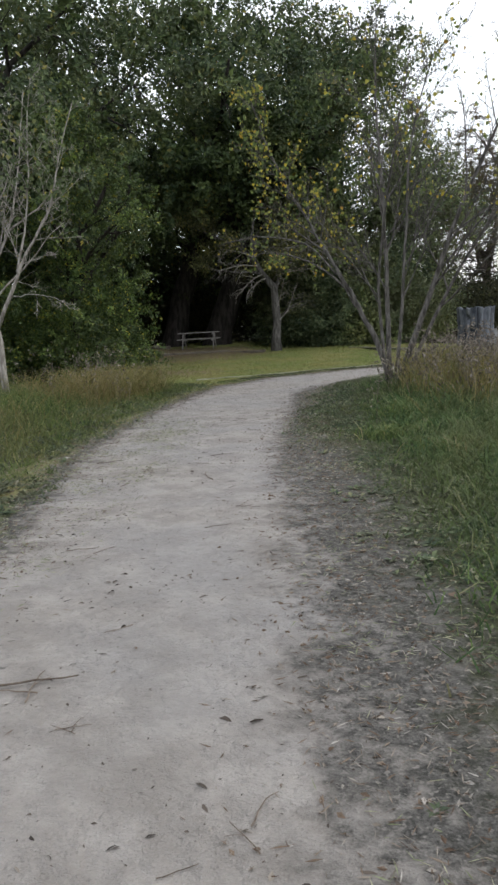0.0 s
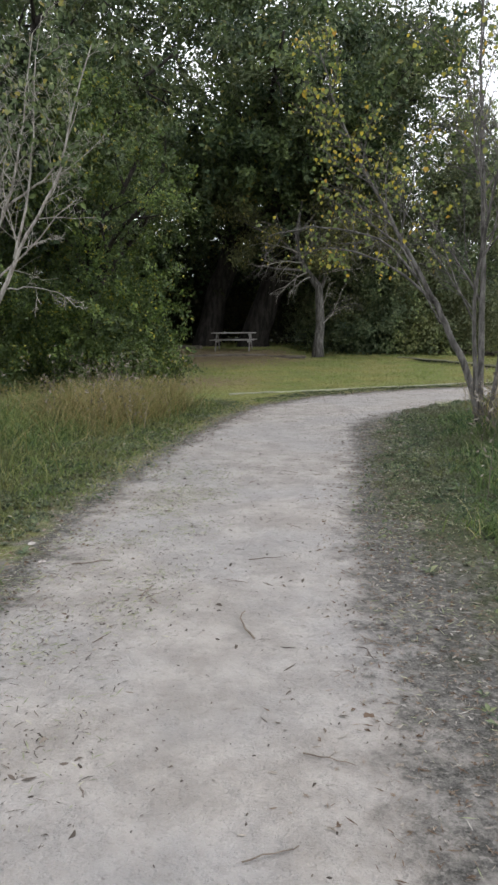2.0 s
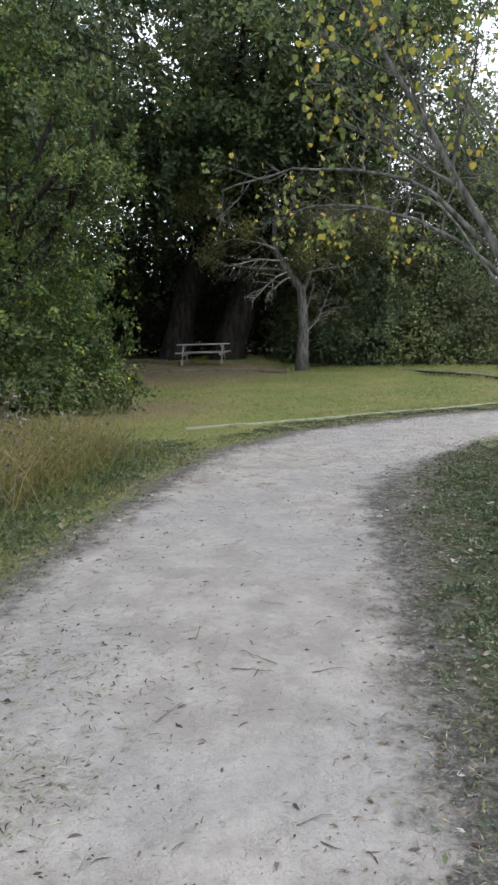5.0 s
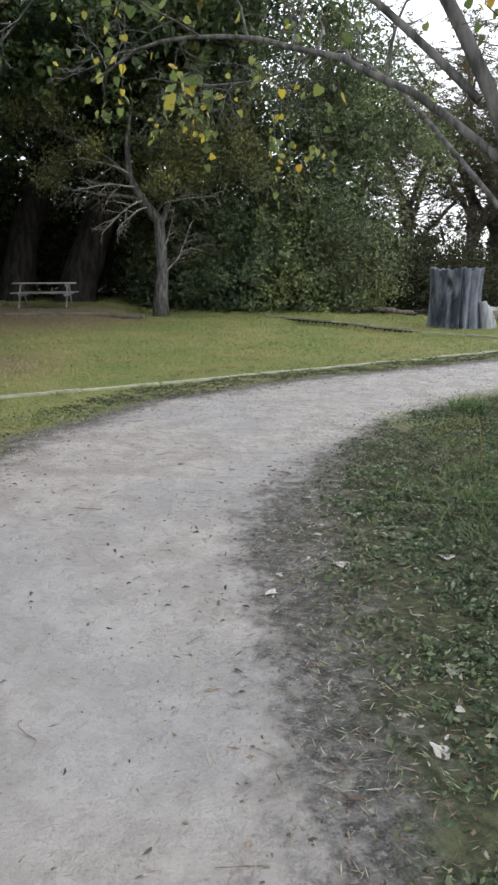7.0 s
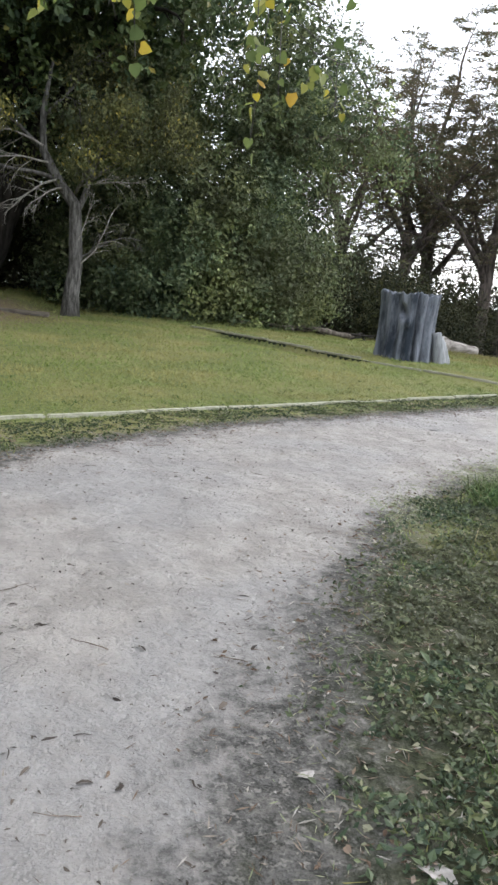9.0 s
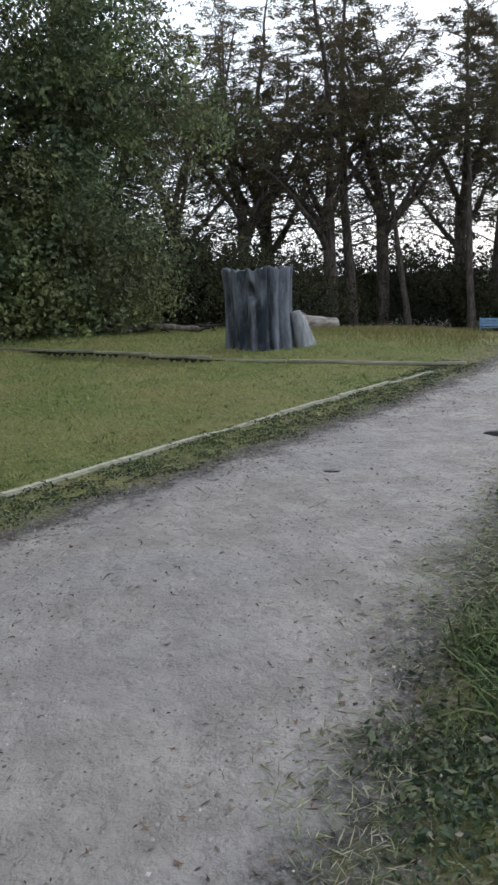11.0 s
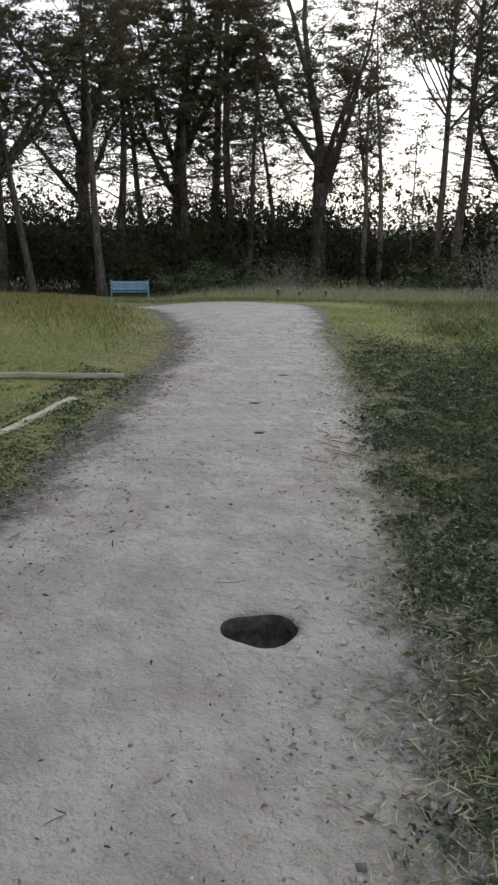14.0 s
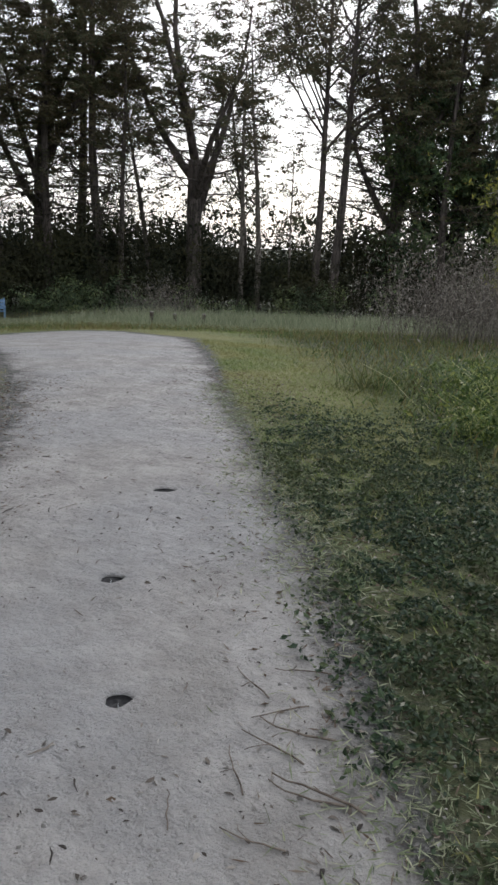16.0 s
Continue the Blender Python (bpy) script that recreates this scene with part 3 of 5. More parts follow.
def shell_points(clumps, n, r, gaps=0.0, inner=0.62, bunch=26, droop=0.5):
    """Leaf places on the skins of the clumps, gathered into small drooping sprays with dark gaps between them."""
    c = np.array(clumps, float)
    area = (c[:, 3] * c[:, 4] + c[:, 4] * c[:, 5] + c[:, 3] * c[:, 5])
    k0 = r.choice(len(c), n // bunch, p=area / area.sum())
    d0 = unit(r.normal(size=(len(k0), 3)))
    rad = inner + (1.06 - inner) * r.uniform(0, 1, (len(k0), 1)) ** 0.6
    rad = rad * (1 + 0.18 * np.sin(d0[:, :1] * 5 + k0[:, None]) * np.sin(d0[:, 2:3] * 6 + 2 * k0[:, None]))
    hub = c[k0, :3] + d0 * rad * c[k0, 3:6]
    q = np.repeat(np.arange(len(hub)), bunch)
    along = r.uniform(0, 1, (len(q), 1))
    reach = np.minimum(0.30 * c[k0[q], 3:4], 0.75)
    wide = np.minimum(0.10 * c[k0[q], 3:4], 0.22)
    axis_d = unit(d0[q] * np.array([1, 1, 0.6]) + np.array([0, 0, -droop]) + r.normal(size=(len(hub), 3))[q] * 0.45)
    p = hub[q] + axis_d * along * reach + r.normal(size=(len(q), 3)) * wide * (0.4 + 0.6 * along)
    d = unit(d0[q] + r.normal(size=(len(q), 3)) * 0.35 + np.array([0, 0, 0.25]))
    if gaps:
        g = np.sin(0.95 * p[:, 0] + 1.1) * np.sin(1.15 * p[:, 2] + 0.5) + 0.45 * np.sin(2.3 * p[:, 0] + 1.9 * p[:, 2]) * np.sin(2.1 * p[:, 1] + 1.3 * p[:, 2])
        return p[g > -1.0 + gaps], d[g > -1.0 + gaps]
    return p, d


def inner_leaves(geo, clumps, per, share, r):
    """Larger, shaded leaf sprays in the heart of the clumps."""
    for c in clumps:
        p = np.array(c[:3]) + unit(r.normal(size=(per, 3))) * r.uniform(0.1, 0.62, (per, 1)) * np.array(c[3:6])
        leaf_set(geo, p, c[3] * share, c[3] * share * 0.6, 0, 0, r)


def make_tree(name, wood, crown, bark, leaf, m, label, crown_label, group=""):
    t = thing(name, m, label, "tree", group)
    part("trunk", wood.mesh("trunk", bark), t)
    if crown is not None:
        part("crown", crown.mesh("crown", leaf, False), t, crown_label)
    return t


def oak(seed, height, radius, lean, n, low, trunk_r, size, bark, leaf, label, m, gaps=0.15, hole=None, group="dark oaks at the edge of the wood"):
    """Broad tree: stout leaning trunk, spreading limbs, a crown built of many leafy clumps."""
    r = np.random.default_rng(seed)
    wood, crown, tips = Geo(), Geo(), []
    fork = height * 0.32
    h = np.linspace(-0.3, fork, 10)
    f = np.clip(h / fork, 0, 1)
    bow = 0.25 * f + 0.95 * f ** 1.8 - 0.25 * f ** 4
    tp = np.stack([lean[0] * fork * bow + 0.05 * np.sin(2.6 * h + seed), lean[1] * fork * bow + 0.05 * np.cos(2.1 * h), h], 1)
    tr = trunk_r * np.linspace(1.15, 0.85, 10) * (1 + 0.05 * np.sin(3.1 * h + seed))
    tr[0], tr[1] = tr[0] * 1.5, tr[1] * 1.15
    tube(wood, tp, tr, 12)
    clumps = []
    for k in range(8):
        a = k * 2.4 + r.uniform(-0.4, 0.4)
        d = np.array([math.cos(a), math.sin(a), r.uniform(0.35, 1.5)])
        lp, lr = limb(tp[-1 - (k % 2)], d, radius * r.uniform(0.8, 1.15) + 0.25 * height * d[2] / 1.5, trunk_r * 0.5, 0.05, 7, 0.05, 0.16, r)
        tube(wood, lp, lr, 7)
        branch_out(wood, lp, lr, 0, ((4, 3), (0.45, 0.4), (0.8, 0.8), (0.02, 0.0), 0.16, (0.35, 0.2)), tips, r)
        for q in (3, 5, 7):
            s = radius * (r.uniform(0.24, 0.42) if height > 8 else r.uniform(0.16, 0.36))
            clumps.append((*lp[q], s * 1.15, s * 1.15, s * 0.8))
    for k in range(34 if low < 1 else 18):
        a, z = r.uniform(0, 6.28), low + (height - low) * r.uniform(0, 1) ** (1.6 if low < 1 else 1.0)
        rr = radius * (0.95 - 0.6 * max(0, (z - 0.55 * height) / (0.45 * height)))
        s = radius * r.uniform(0.24, 0.4)
        clumps.append((tp[-1][0] * 0.6 + math.cos(a) * rr * 0.75, tp[-1][1] * 0.6 + math.sin(a) * rr * 0.75, max(z, low + s * 0.7), s * 1.2, s * 1.2, s * 0.85))
    if low < 1:
        for k in range(18 if height > 8 else 9):
            a, s = k * 0.7 + r.uniform(-0.2, 0.2), radius * r.uniform(0.3, 0.42)
            clumps.append((math.cos(a) * radius * 0.66, math.sin(a) * radius * 0.66, s * r.uniform(0.6, 1.0) + (k % 2) * 0.14 * height, s * 1.15, s * 1.15, s))
    p, d = shell_points(clumps, n, r, gaps)
    ok = p[:, 2] > 0.05
    if hole:
        wide = 1 + 0.25 * np.sin(2.1 * p[:, 2] + p[:, 0])
        ok &= ((p[:, 0] - hole[0]) / (1.9 * wide)) ** 2 + ((p[:, 2] - hole[1]) / (1.9 * wide)) ** 2 > r.uniform(0.4, 1.2, len(p))
        clumps = [c for c in clumps if ((c[0] - hole[0]) / 3.0) ** 2 + ((c[2] - hole[1]) / 3.0) ** 2 > 1]
    leaf_set(crown, p[ok], size, size * 0.55, 0.15, 0.2, r, d[ok])
    inner_leaves(crown, clumps, 330 if height > 8 else 200, 0.10, r)
    return make_tree("oak_tree", wood, crown, bark, leaf, m, label, "dense small-leaved crown", group)


def cypress(seed, height, trunk_r, n, bare, m, label, forked=False, rise=0.5):
    """Tall tree with a straight flared trunk and level, feathery sprays; bare: share of the trunk with no branches."""
    r = np.random.default_rng(seed)
    wood, crown, tips, sprays = Geo(), Geo(), [], []
    stems = []
    if forked:
        tp, tr = limb((0, 0, -0.3), (0, 0, 1), height * 0.41, trunk_r, trunk_r * 0.75, 8, 0.02, 0.02, r)
        tr[0] *= 1.5
        tube(wood, tp, tr, 10)
        for a, k, w, f in ((0.3, -1, 0.32, 0.66), (2.5, -1, 0.5, 0.55), (4.4, -3, 0.6, 0.5), (5.6, -4, 0.8, 0.4), (1.4, -2, 0.7, 0.45), (3.4, -3, 0.9, 0.4)):
            sp, sr = limb(tp[k], (w * math.cos(a), w * math.sin(a), 1), height * f, trunk_r * 0.5, 0.04, 10, 0.04, 0.11, r)
            tube(wood, sp, sr, 8)
            stems.append((sp, sr, 0.1, 18))
    else:
        tp, tr = limb((0, 0, -0.3), (r.normal() * 0.03, r.normal() * 0.03, 1), height, trunk_r, 0.05, 16, 0.03, 0.025, r)
        tr[0] *= 1.7
        tr[1] *= 1.15
        tube(wood, tp, tr, 10)
        stems.append((tp, tr, bare, 34))
    for sp, sr, first, count in stems:
        for k in range(count):
            t = first + (1 - first) * (k + r.uniform()) / count
            x = t * (len(sp) - 1)
            i = min(int(x), len(sp) - 2)
            p = sp[i] + (sp[i + 1] - sp[i]) * (x - i)
            a = k * 2.4 + r.uniform(-0.6, 0.6)
            length = height * 0.27 * (1.15 - 0.7 * t) * r.uniform(0.5, 1.25)
            bp, br = limb(p, (math.cos(a), math.sin(a), r.uniform(-0.05, rise)), length, max(0.25 * sr[i], 0.03), 0.012, 6, 0.015, 0.1, r)
            tube(wood, bp, br, 5, cap=False)
            sprays.append(bp[2:])
            branch_out(wood, bp, br, 0, ((6, 1), (0.5, 0.5), (0.9, 0.8), (0.0, 0.0), 0.12, (0.3, 0.2)), tips, r)
    p = scatter_tips(tips + sprays, int(1.25 * n), np.array([0.2, 0.2, 0.06]), r)
    p = p[r.uniform(0, 1, len(p)) < 0.3 + 0.7 * smooth(p[:, 2], 0.36 * height, 0.62 * height)]
    leaf_set(crown, p, 0.24, 0.06, 0.1, 0.75, r)
    return make_tree("cypress_tree", wood, crown, M_BARK_CYPRESS, M_LEAF_CYP, m, label, "thin feathery layered foliage", "tall trees along the far wood")


def at(x, y, turn=0.0, sink=0.0, scale=1.0):
    return pose(x, y, float(land(np.array(x), np.array(y))) - sink, 0, 0, turn) @ Matrix.Scale(scale, 4)


def copy_at(ob, m):
    loc, rot, sc = m.decompose()
    c = copy_thing(ob, Matrix.LocRotScale(loc, rot, None))
    c.scale = sc
    return c


def stems_tree(name, m, stems, spec, bark, label, r):
    wood, tips = Geo(), []
    for p, d, length, r0, up, wob in stems:
        lp, lr = limb(p, d, length, r0, 0.008, 12, up, wob, r)
        tube(wood, lp, lr, 8)
        branch_out(wood, lp, lr, 0, spec, tips, r)
    t = thing(name, m, label, "tree")
    part("trunk", wood.mesh("trunk", bark), t)
    return t, tips


# the many-stemmed tree beside the path, whose limb reaches over it
r = np.random.default_rng(21)
rt_base = (2.15, 12.2)
RT_SPEC = ((14, 9, 5), (0.32, 0.42, 0.5), (0.6, 0.65, 0.7), (0.04, 0.02, 0.0), 0.09, (0.25, 0.2, 0.2))
rt, rt_tips = stems_tree("multi_stem_tree", at(*rt_base), [
    ((0.05, 0.05, -0.1), (-0.06, 0.1, 1.0), 7.0, 0.052, 0.02, 0.04),
    ((0.0, -0.08, -0.1), (-0.16, -0.1, 1.0), 5.6, 0.034, 0.02, 0.05),
    ((0.12, 0.0, -0.1), (0.30, 0.05, 1.0), 7.0, 0.060, 0.01, 0.04),
    ((0.16, 0.1, -0.1), (0.50, 0.3, 1.0), 6.2, 0.042, 0.01, 0.05),
    ((0.10, -0.1, -0.1), (0.16, -0.15, 1.0), 5.8, 0.036, 0.01, 0.05)],
    RT_SPEC, M_BARK_STEM, "multi-stemmed grey-barked tree, thinly leaved, at the path's edge", r)


def bent(points, r0, r1, r):
    pp = np.array(points, float)
    k = np.linspace(0, len(pp) - 1, 14)
    line = np.stack([np.interp(k, np.arange(len(pp)), pp[:, c]) for c in range(3)], 1)
    line[1:-1] = (line[:-2] + 2 * line[1:-1] + line[2:]) / 4 + r.normal(size=(12, 3)) * 0.01
    return line, np.linspace(r0, r1, 14)


over, over_tips = Geo(), []
line, rr = bent(((0.06, 0, -0.1), (-0.08, 0, 0.5), (-0.28, 0, 1.0), (-0.50, 0, 1.42), (-0.68, 0, 1.80)), 0.056, 0.040, r)
tube(over, line, rr, 9)
line, rr = bent(((-0.66, 0, 1.75), (-0.98, 0.0, 2.33), (-1.42, 0.1, 3.15), (-1.95, 0.2, 4.1), (-2.3, 0.3, 5.2)), 0.036, 0.009, r)
tube(over, line, rr, 8)
branch_out(over, line, rr, 0, RT_SPEC, rt_tips, r)
for points, r0 in ((((-0.68, 0, 1.74), (-1.0, 0.25, 2.12), (-1.4, 0.6, 2.38), (-1.85, 1.0, 2.56), (-2.3, 1.5, 2.66), (-2.7, 2.0, 2.55)), 0.02),
                   (((-0.88, 0, 2.05), (-1.3, 0.4, 2.6), (-1.9, 0.9, 2.88), (-2.6, 1.3, 2.95), (-3.2, 1.6, 2.85)), 0.019),
                   (((-0.56, 0.05, 1.45), (-0.85, 0.8, 2.15), (-1.05, 1.8, 2.7), (-1.2, 2.8, 2.96), (-1.3, 3.5, 2.98), (-1.7, 3.9, 2.95), (-2.1, 3.6, 2.92)), 0.013)):
    line, rr = bent(points, r0, 0.007, r)
    tube(over, line, rr, 7)
    branch_out(over, line, rr, 0, ((10, 5, 2), (0.30, 0.5, 0.5), (0.9, 0.8, 0.8), (-0.04, -0.10, -0.15), 0.14, (0.25, 0.2, 0.2)), over_tips, r)
crown = Geo()
left_tips = [t for t in rt_tips if t[:, 0].mean() < -0.4 and t[:, 2].mean() > 2.2]
heart_leaves(crown, scatter_tips(left_tips, 950, 0.06, r), 0.046, r)
heart_leaves(crown, scatter_tips([t for t in rt_tips if t[:, 2].mean() > 3.0], 1100, 0.07, r), 0.06, r)
heart_leaves(crown, scatter_tips([t for t in over_tips if t[:, 2].min() > 2.15], 150, 0.05, r), 0.055, r)
# leafy strings that hang from the limbs
hang = [(-2.02, 3.53, 2.92, 0.62), (-1.92, 3.45, 2.9, 0.42), (-2.15, 3.5, 2.9, 0.36), (-1.28, 4.0, 2.9, 0.82), (-1.22, 4.05, 2.86, 0.55), (-1.36, 3.95, 2.88, 0.4), (-2.15, 1.85, 2.72, 0.36), (-2.6, 1.95, 2.6, 0.3)]
high = [t[-1] for t in over_tips if t[-1][2] > 2.45]
for k in range(9):
    o = high[r.integers(0, len(high))]
    hang.append((*o, r.uniform(0.12, 0.34)))
for x, y, z, drop in hang:
    line = np.array([x, y, z]) + np.linspace(0, 1, 6)[:, None] * np.array([r.normal() * 0.07, r.normal() * 0.07, -drop])
    tube(over, line, np.full(6, 0.003), 3, cap=False)
    n = int(6 + drop * 11)
    heart_leaves(crown, line[r.integers(1, 6, n)] + r.normal(size=(n, 3)) * 0.035, 0.066, r)
part("limb", over.mesh("limb", M_BARK_STEM), rt, "arching limb over the path")
part("crown", crown.mesh("crown", M_LEAF_HANG), rt, "sparse yellowing heart-shaped leaves")

# the bare grey tree in the tall grass across the path
r = np.random.default_rng(5)
wood, lt_tips = Geo(), []
for points, r0, r1, count in ((((0, 0, -0.75), (-0.03, 0, 0.8), (-0.08, 0, 1.1), (-0.16, 0, 1.9), (-0.21, 0.05, 2.45), (-0.32, 0.1, 3.2), (-0.33, 0.15, 4.3), (-0.40, 0.2, 5.3), (-0.5, 0.3, 6.6)), 0.085, 0.012, 12),
                              (((-0.05, 0, 1.0), (0.32, -0.05, 1.72), (0.54, -0.1, 2.1), (0.83, -0.15, 2.55), (1.2, -0.2, 2.95), (1.36, -0.2, 3.35), (1.55, -0.2, 4.1), (1.9, -0.2, 5.0)), 0.045, 0.008, 9),
                              (((0.5, -0.1, 2.05), (0.70, 0.0, 2.86), (0.82, 0.1, 3.72), (0.87, 0.1, 4.6), (1.0, 0.2, 5.6)), 0.026, 0.006, 7),
                              (((-0.13, 0, 1.85), (0.10, 0.1, 2.48), (0.28, 0.2, 2.9), (0.49, 0.25, 3.6), (0.60, 0.3, 4.3), (0.8, 0.3, 5.4)), 0.036, 0.008, 8),
                              (((0.26, 0.2, 2.85), (0.80, 0.1, 3.15), (1.05, 0.1, 3.32), (1.32, 0.0, 3.55), (1.6, 0.0, 4.3)), 0.022, 0.006, 7),
                              (((-0.06, 0, 1.05), (-0.45, -0.1, 1.35), (-0.85, -0.2, 1.6), (-1.3, -0.3, 2.2)), 0.02, 0.005, 6),
                              (((-0.2, 0.05, 2.4), (-0.5, 0.1, 3.3), (-0.75, 0.1, 4.2), (-1.1, 0.1, 5.3)), 0.034, 0.007, 8),
                              (((-0.14, 0, 1.85), (-0.6, 0.1, 2.2), (-1.2, 0.2, 2.5), (-1.7, 0.2, 3.1)), 0.018, 0.005, 6),
                              (((0.28, -0.05, 1.6), (0.8, -0.15, 1.62), (1.3, -0.25, 1.52), (1.55, -0.3, 1.3)), 0.013, 0.004, 5),
                              (((0.62, -0.1, 2.2), (1.0, -0.2, 2.3), (1.35, -0.3, 2.34)), 0.011, 0.004, 4)):
    line, rr = bent(points, r0, r1, r)
    rr = r0 + (r1 - r0) * np.linspace(0, 1, 14) ** 0.7
    tube(wood, line, rr, 7)
    branch_out(wood, line, rr * 0.75, 0, ((count + 2, 6, 3), (0.30, 0.48, 0.5), (0.7, 0.7, 0.8), (0.02, 0.0, -0.02), 0.13, (0.25, 0.2, 0.15)), lt_tips, r)
lt = thing("bare_grey_tree", at(-5.3, 12.62, 0, -0.42), "slender pale-grey tree, mostly bare, standing in tall grass", "tree")
part("trunk", wood.mesh("trunk", M_BARK_GREY), lt)
crown = Geo()
heart_leaves(crown, scatter_tips([t for t in lt_tips if t[:, 2].mean() > 3.4], 1100, 0.1, r), 0.07, r)
part("crown", crown.mesh("crown", M_LEAF_PALE), lt, "few grey-green leaves")

# the small crooked tree on the lawn
r = np.random.default_rng(31)
wood, tips = Geo(), []
sp = np.array([(0, 0, -0.2), (0.02, 0, 0.6), (0.10, 0, 1.4), (0.06, 0, 2.2), (0.02, 0, 2.9), (-0.45, 0, 3.5), (-0.85, 0.1, 4.2), (-0.9, 0.2, 5.2), (-0.7, 0.2, 6.4)])
tube(wood, sp, np.array([0.30, 0.22, 0.19, 0.18, 0.17, 0.14, 0.11, 0.08, 0.03]), 10)
for p, d, length, r0, up in (((0.05, 0, 2.7), (0.5, 0.1, 1), 4.2, 0.10, 0.02), ((-0.45, 0, 3.5), (-1, 0, 0.3), 2.8, 0.07, -0.06), ((-0.85, 0.1, 4.2), (-1, 0.4, 0.8), 3.6, 0.07, 0.0),
                             ((0.4, 0, 3.6), (1, 0, 0.5), 3.2, 0.06, 0.0), ((0.1, 0, 1.5), (0.7, -0.2, 0.6), 1.9, 0.03, 0.02), ((0, 0, 3.2), (0.2, -1, 0.7), 2.6, 0.05, 0.0), ((-0.9, 0.2, 5.0), (0.5, 0.5, 1), 3.0, 0.05, 0.0)):
    lp, lr = limb(p, d, length, r0, 0.012, 8, up, 0.12, r)
    tube(wood, lp, lr, 6)
    branch_out(wood, lp, lr, 0, ((8, 6, 4), (0.42, 0.5, 0.5), (0.8, 0.8, 0.8), (-0.02, -0.05, -0.08), 0.16, (0.2, 0.2, 0.1)), tips, r)
crown = Geo()
leaf_set(crown, scatter_tips([t for t in tips if t[:, 2].mean() > 3.6], 17000, 0.2, r), 0.11, 0.055, 0.5, 0, r)
crooked = make_tree("crooked_tree", wood, crown, M_BARK_STEM, M_LEAF_OLIVE, at(-1.3, 33.0, 0), "small crooked grey tree on the lawn with twiggy crown", "thin drooping yellow-green foliage")
for p, d, length, r0, up in (((0.12, -0.1, 1.3), (0.75, -0.3, 0.75), 1.9, 0.028, 0.03), ((0.1, -0.1, 1.9), (0.5, -0.2, 0.9), 1.5, 0.02, 0.03), ((-0.45, -0.1, 3.5), (-0.9, -0.3, 0.1), 1.7, 0.035, -0.12),
                             ((-0.7, -0.1, 3.9), (-1.0, -0.4, 0.2), 1.9, 0.03, -0.14), ((-0.3, -0.1, 3.3), (-0.8, -0.6, 0.0), 1.4, 0.028, -0.12), ((-0.85, 0.0, 4.3), (-1.0, 0.0, 0.5), 2.2, 0.035, -0.10), ((0.1, -0.1, 3.4), (0.9, -0.4, 0.3), 1.8, 0.03, -0.08)):
    lp, lr = limb(p, d, length, r0, 0.008, 8, up, 0.12, r)
    dead = Geo()
    tube(dead, lp, lr, 5)
    branch_out(dead, lp, lr, 0, ((9, 5), (0.5, 0.5), (0.7, 0.7), (-0.06, -0.12), 0.16, (0.2, 0.2)), [], r)
    part("dead_branch", dead.mesh("dead_branch", M_BARK_GREY), crooked, "pale bare drooping branch")

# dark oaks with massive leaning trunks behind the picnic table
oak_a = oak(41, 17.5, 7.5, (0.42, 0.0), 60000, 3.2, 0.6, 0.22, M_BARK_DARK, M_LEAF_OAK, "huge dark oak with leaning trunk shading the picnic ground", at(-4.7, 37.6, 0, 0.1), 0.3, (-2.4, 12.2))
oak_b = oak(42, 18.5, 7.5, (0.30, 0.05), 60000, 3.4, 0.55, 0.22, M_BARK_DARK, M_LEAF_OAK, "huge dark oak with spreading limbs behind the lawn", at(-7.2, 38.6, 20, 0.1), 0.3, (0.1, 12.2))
for src, x, y, turn, sc in ((oak_a, -14.8, 35.5, 150, 1.05), (oak_b, -15.6, 29, 80, 0.95), (oak_b, -12.5, 22.0, 300, 0.8)):
    copy_at(src, at(x, y, turn, 0.1, sc))

# olive-green trees whose crowns reach the ground
mid_a = oak(51, 17.5, 5.0, (0.0, 0.0), 150000, 0.2, 0.3, 0.15, M_BARK_BROWN, M_LEAF_MID, "dense olive-green tree with foliage down to the grass", at(2.3, 40.0, 0, 0.1), 0.0, None, "dense green trees round the lawn")
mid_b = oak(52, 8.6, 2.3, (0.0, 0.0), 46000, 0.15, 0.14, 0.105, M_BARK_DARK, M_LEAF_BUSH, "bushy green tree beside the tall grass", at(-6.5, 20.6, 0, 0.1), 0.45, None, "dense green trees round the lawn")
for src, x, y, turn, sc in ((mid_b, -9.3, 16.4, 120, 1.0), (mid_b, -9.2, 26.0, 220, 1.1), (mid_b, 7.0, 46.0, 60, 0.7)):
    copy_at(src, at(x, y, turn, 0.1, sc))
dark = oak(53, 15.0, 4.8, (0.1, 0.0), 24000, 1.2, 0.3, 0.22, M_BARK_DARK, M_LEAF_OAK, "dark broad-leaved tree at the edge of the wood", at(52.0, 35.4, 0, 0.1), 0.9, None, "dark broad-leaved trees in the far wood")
for x, y, turn, sc in ((53.6, 31.6, 130, 1.0), (55.0, 26.5, 250, 1.05)):
    copy_at(dark, at(x, y, turn, 0.1, sc))

# the tall line of trees beyond the lawn
cyp = [cypress(61, 20, 0.33, 15500, 0.24, at(38.2, 55.0, 0, 0.1), "tall dark cypress with straight trunk against the bright sky"),
       cypress(62, 22, 0.38, 16500, 0.20, at(24.2, 57.4, 0, 0.1), "tall dark cypress with heavy level branches"),
       cypress(63, 20, 0.27, 9000, 0.48, at(30.6, 53.8, 0, 0.1), "slim tall cypress, thinly leaved", False, 1.3),
       cypress(64, 22.5, 0.52, 33000, 0.2, at(44.1, 48.5, 40, 0.1), "forked broad-crowned tree dark against the sky", True),
       cypress(66, 21.0, 0.46, 25000, 0.2, at(22.6, 57.0, 250, 0.1), "broad forked cypress with brown-tinged foliage", True)]
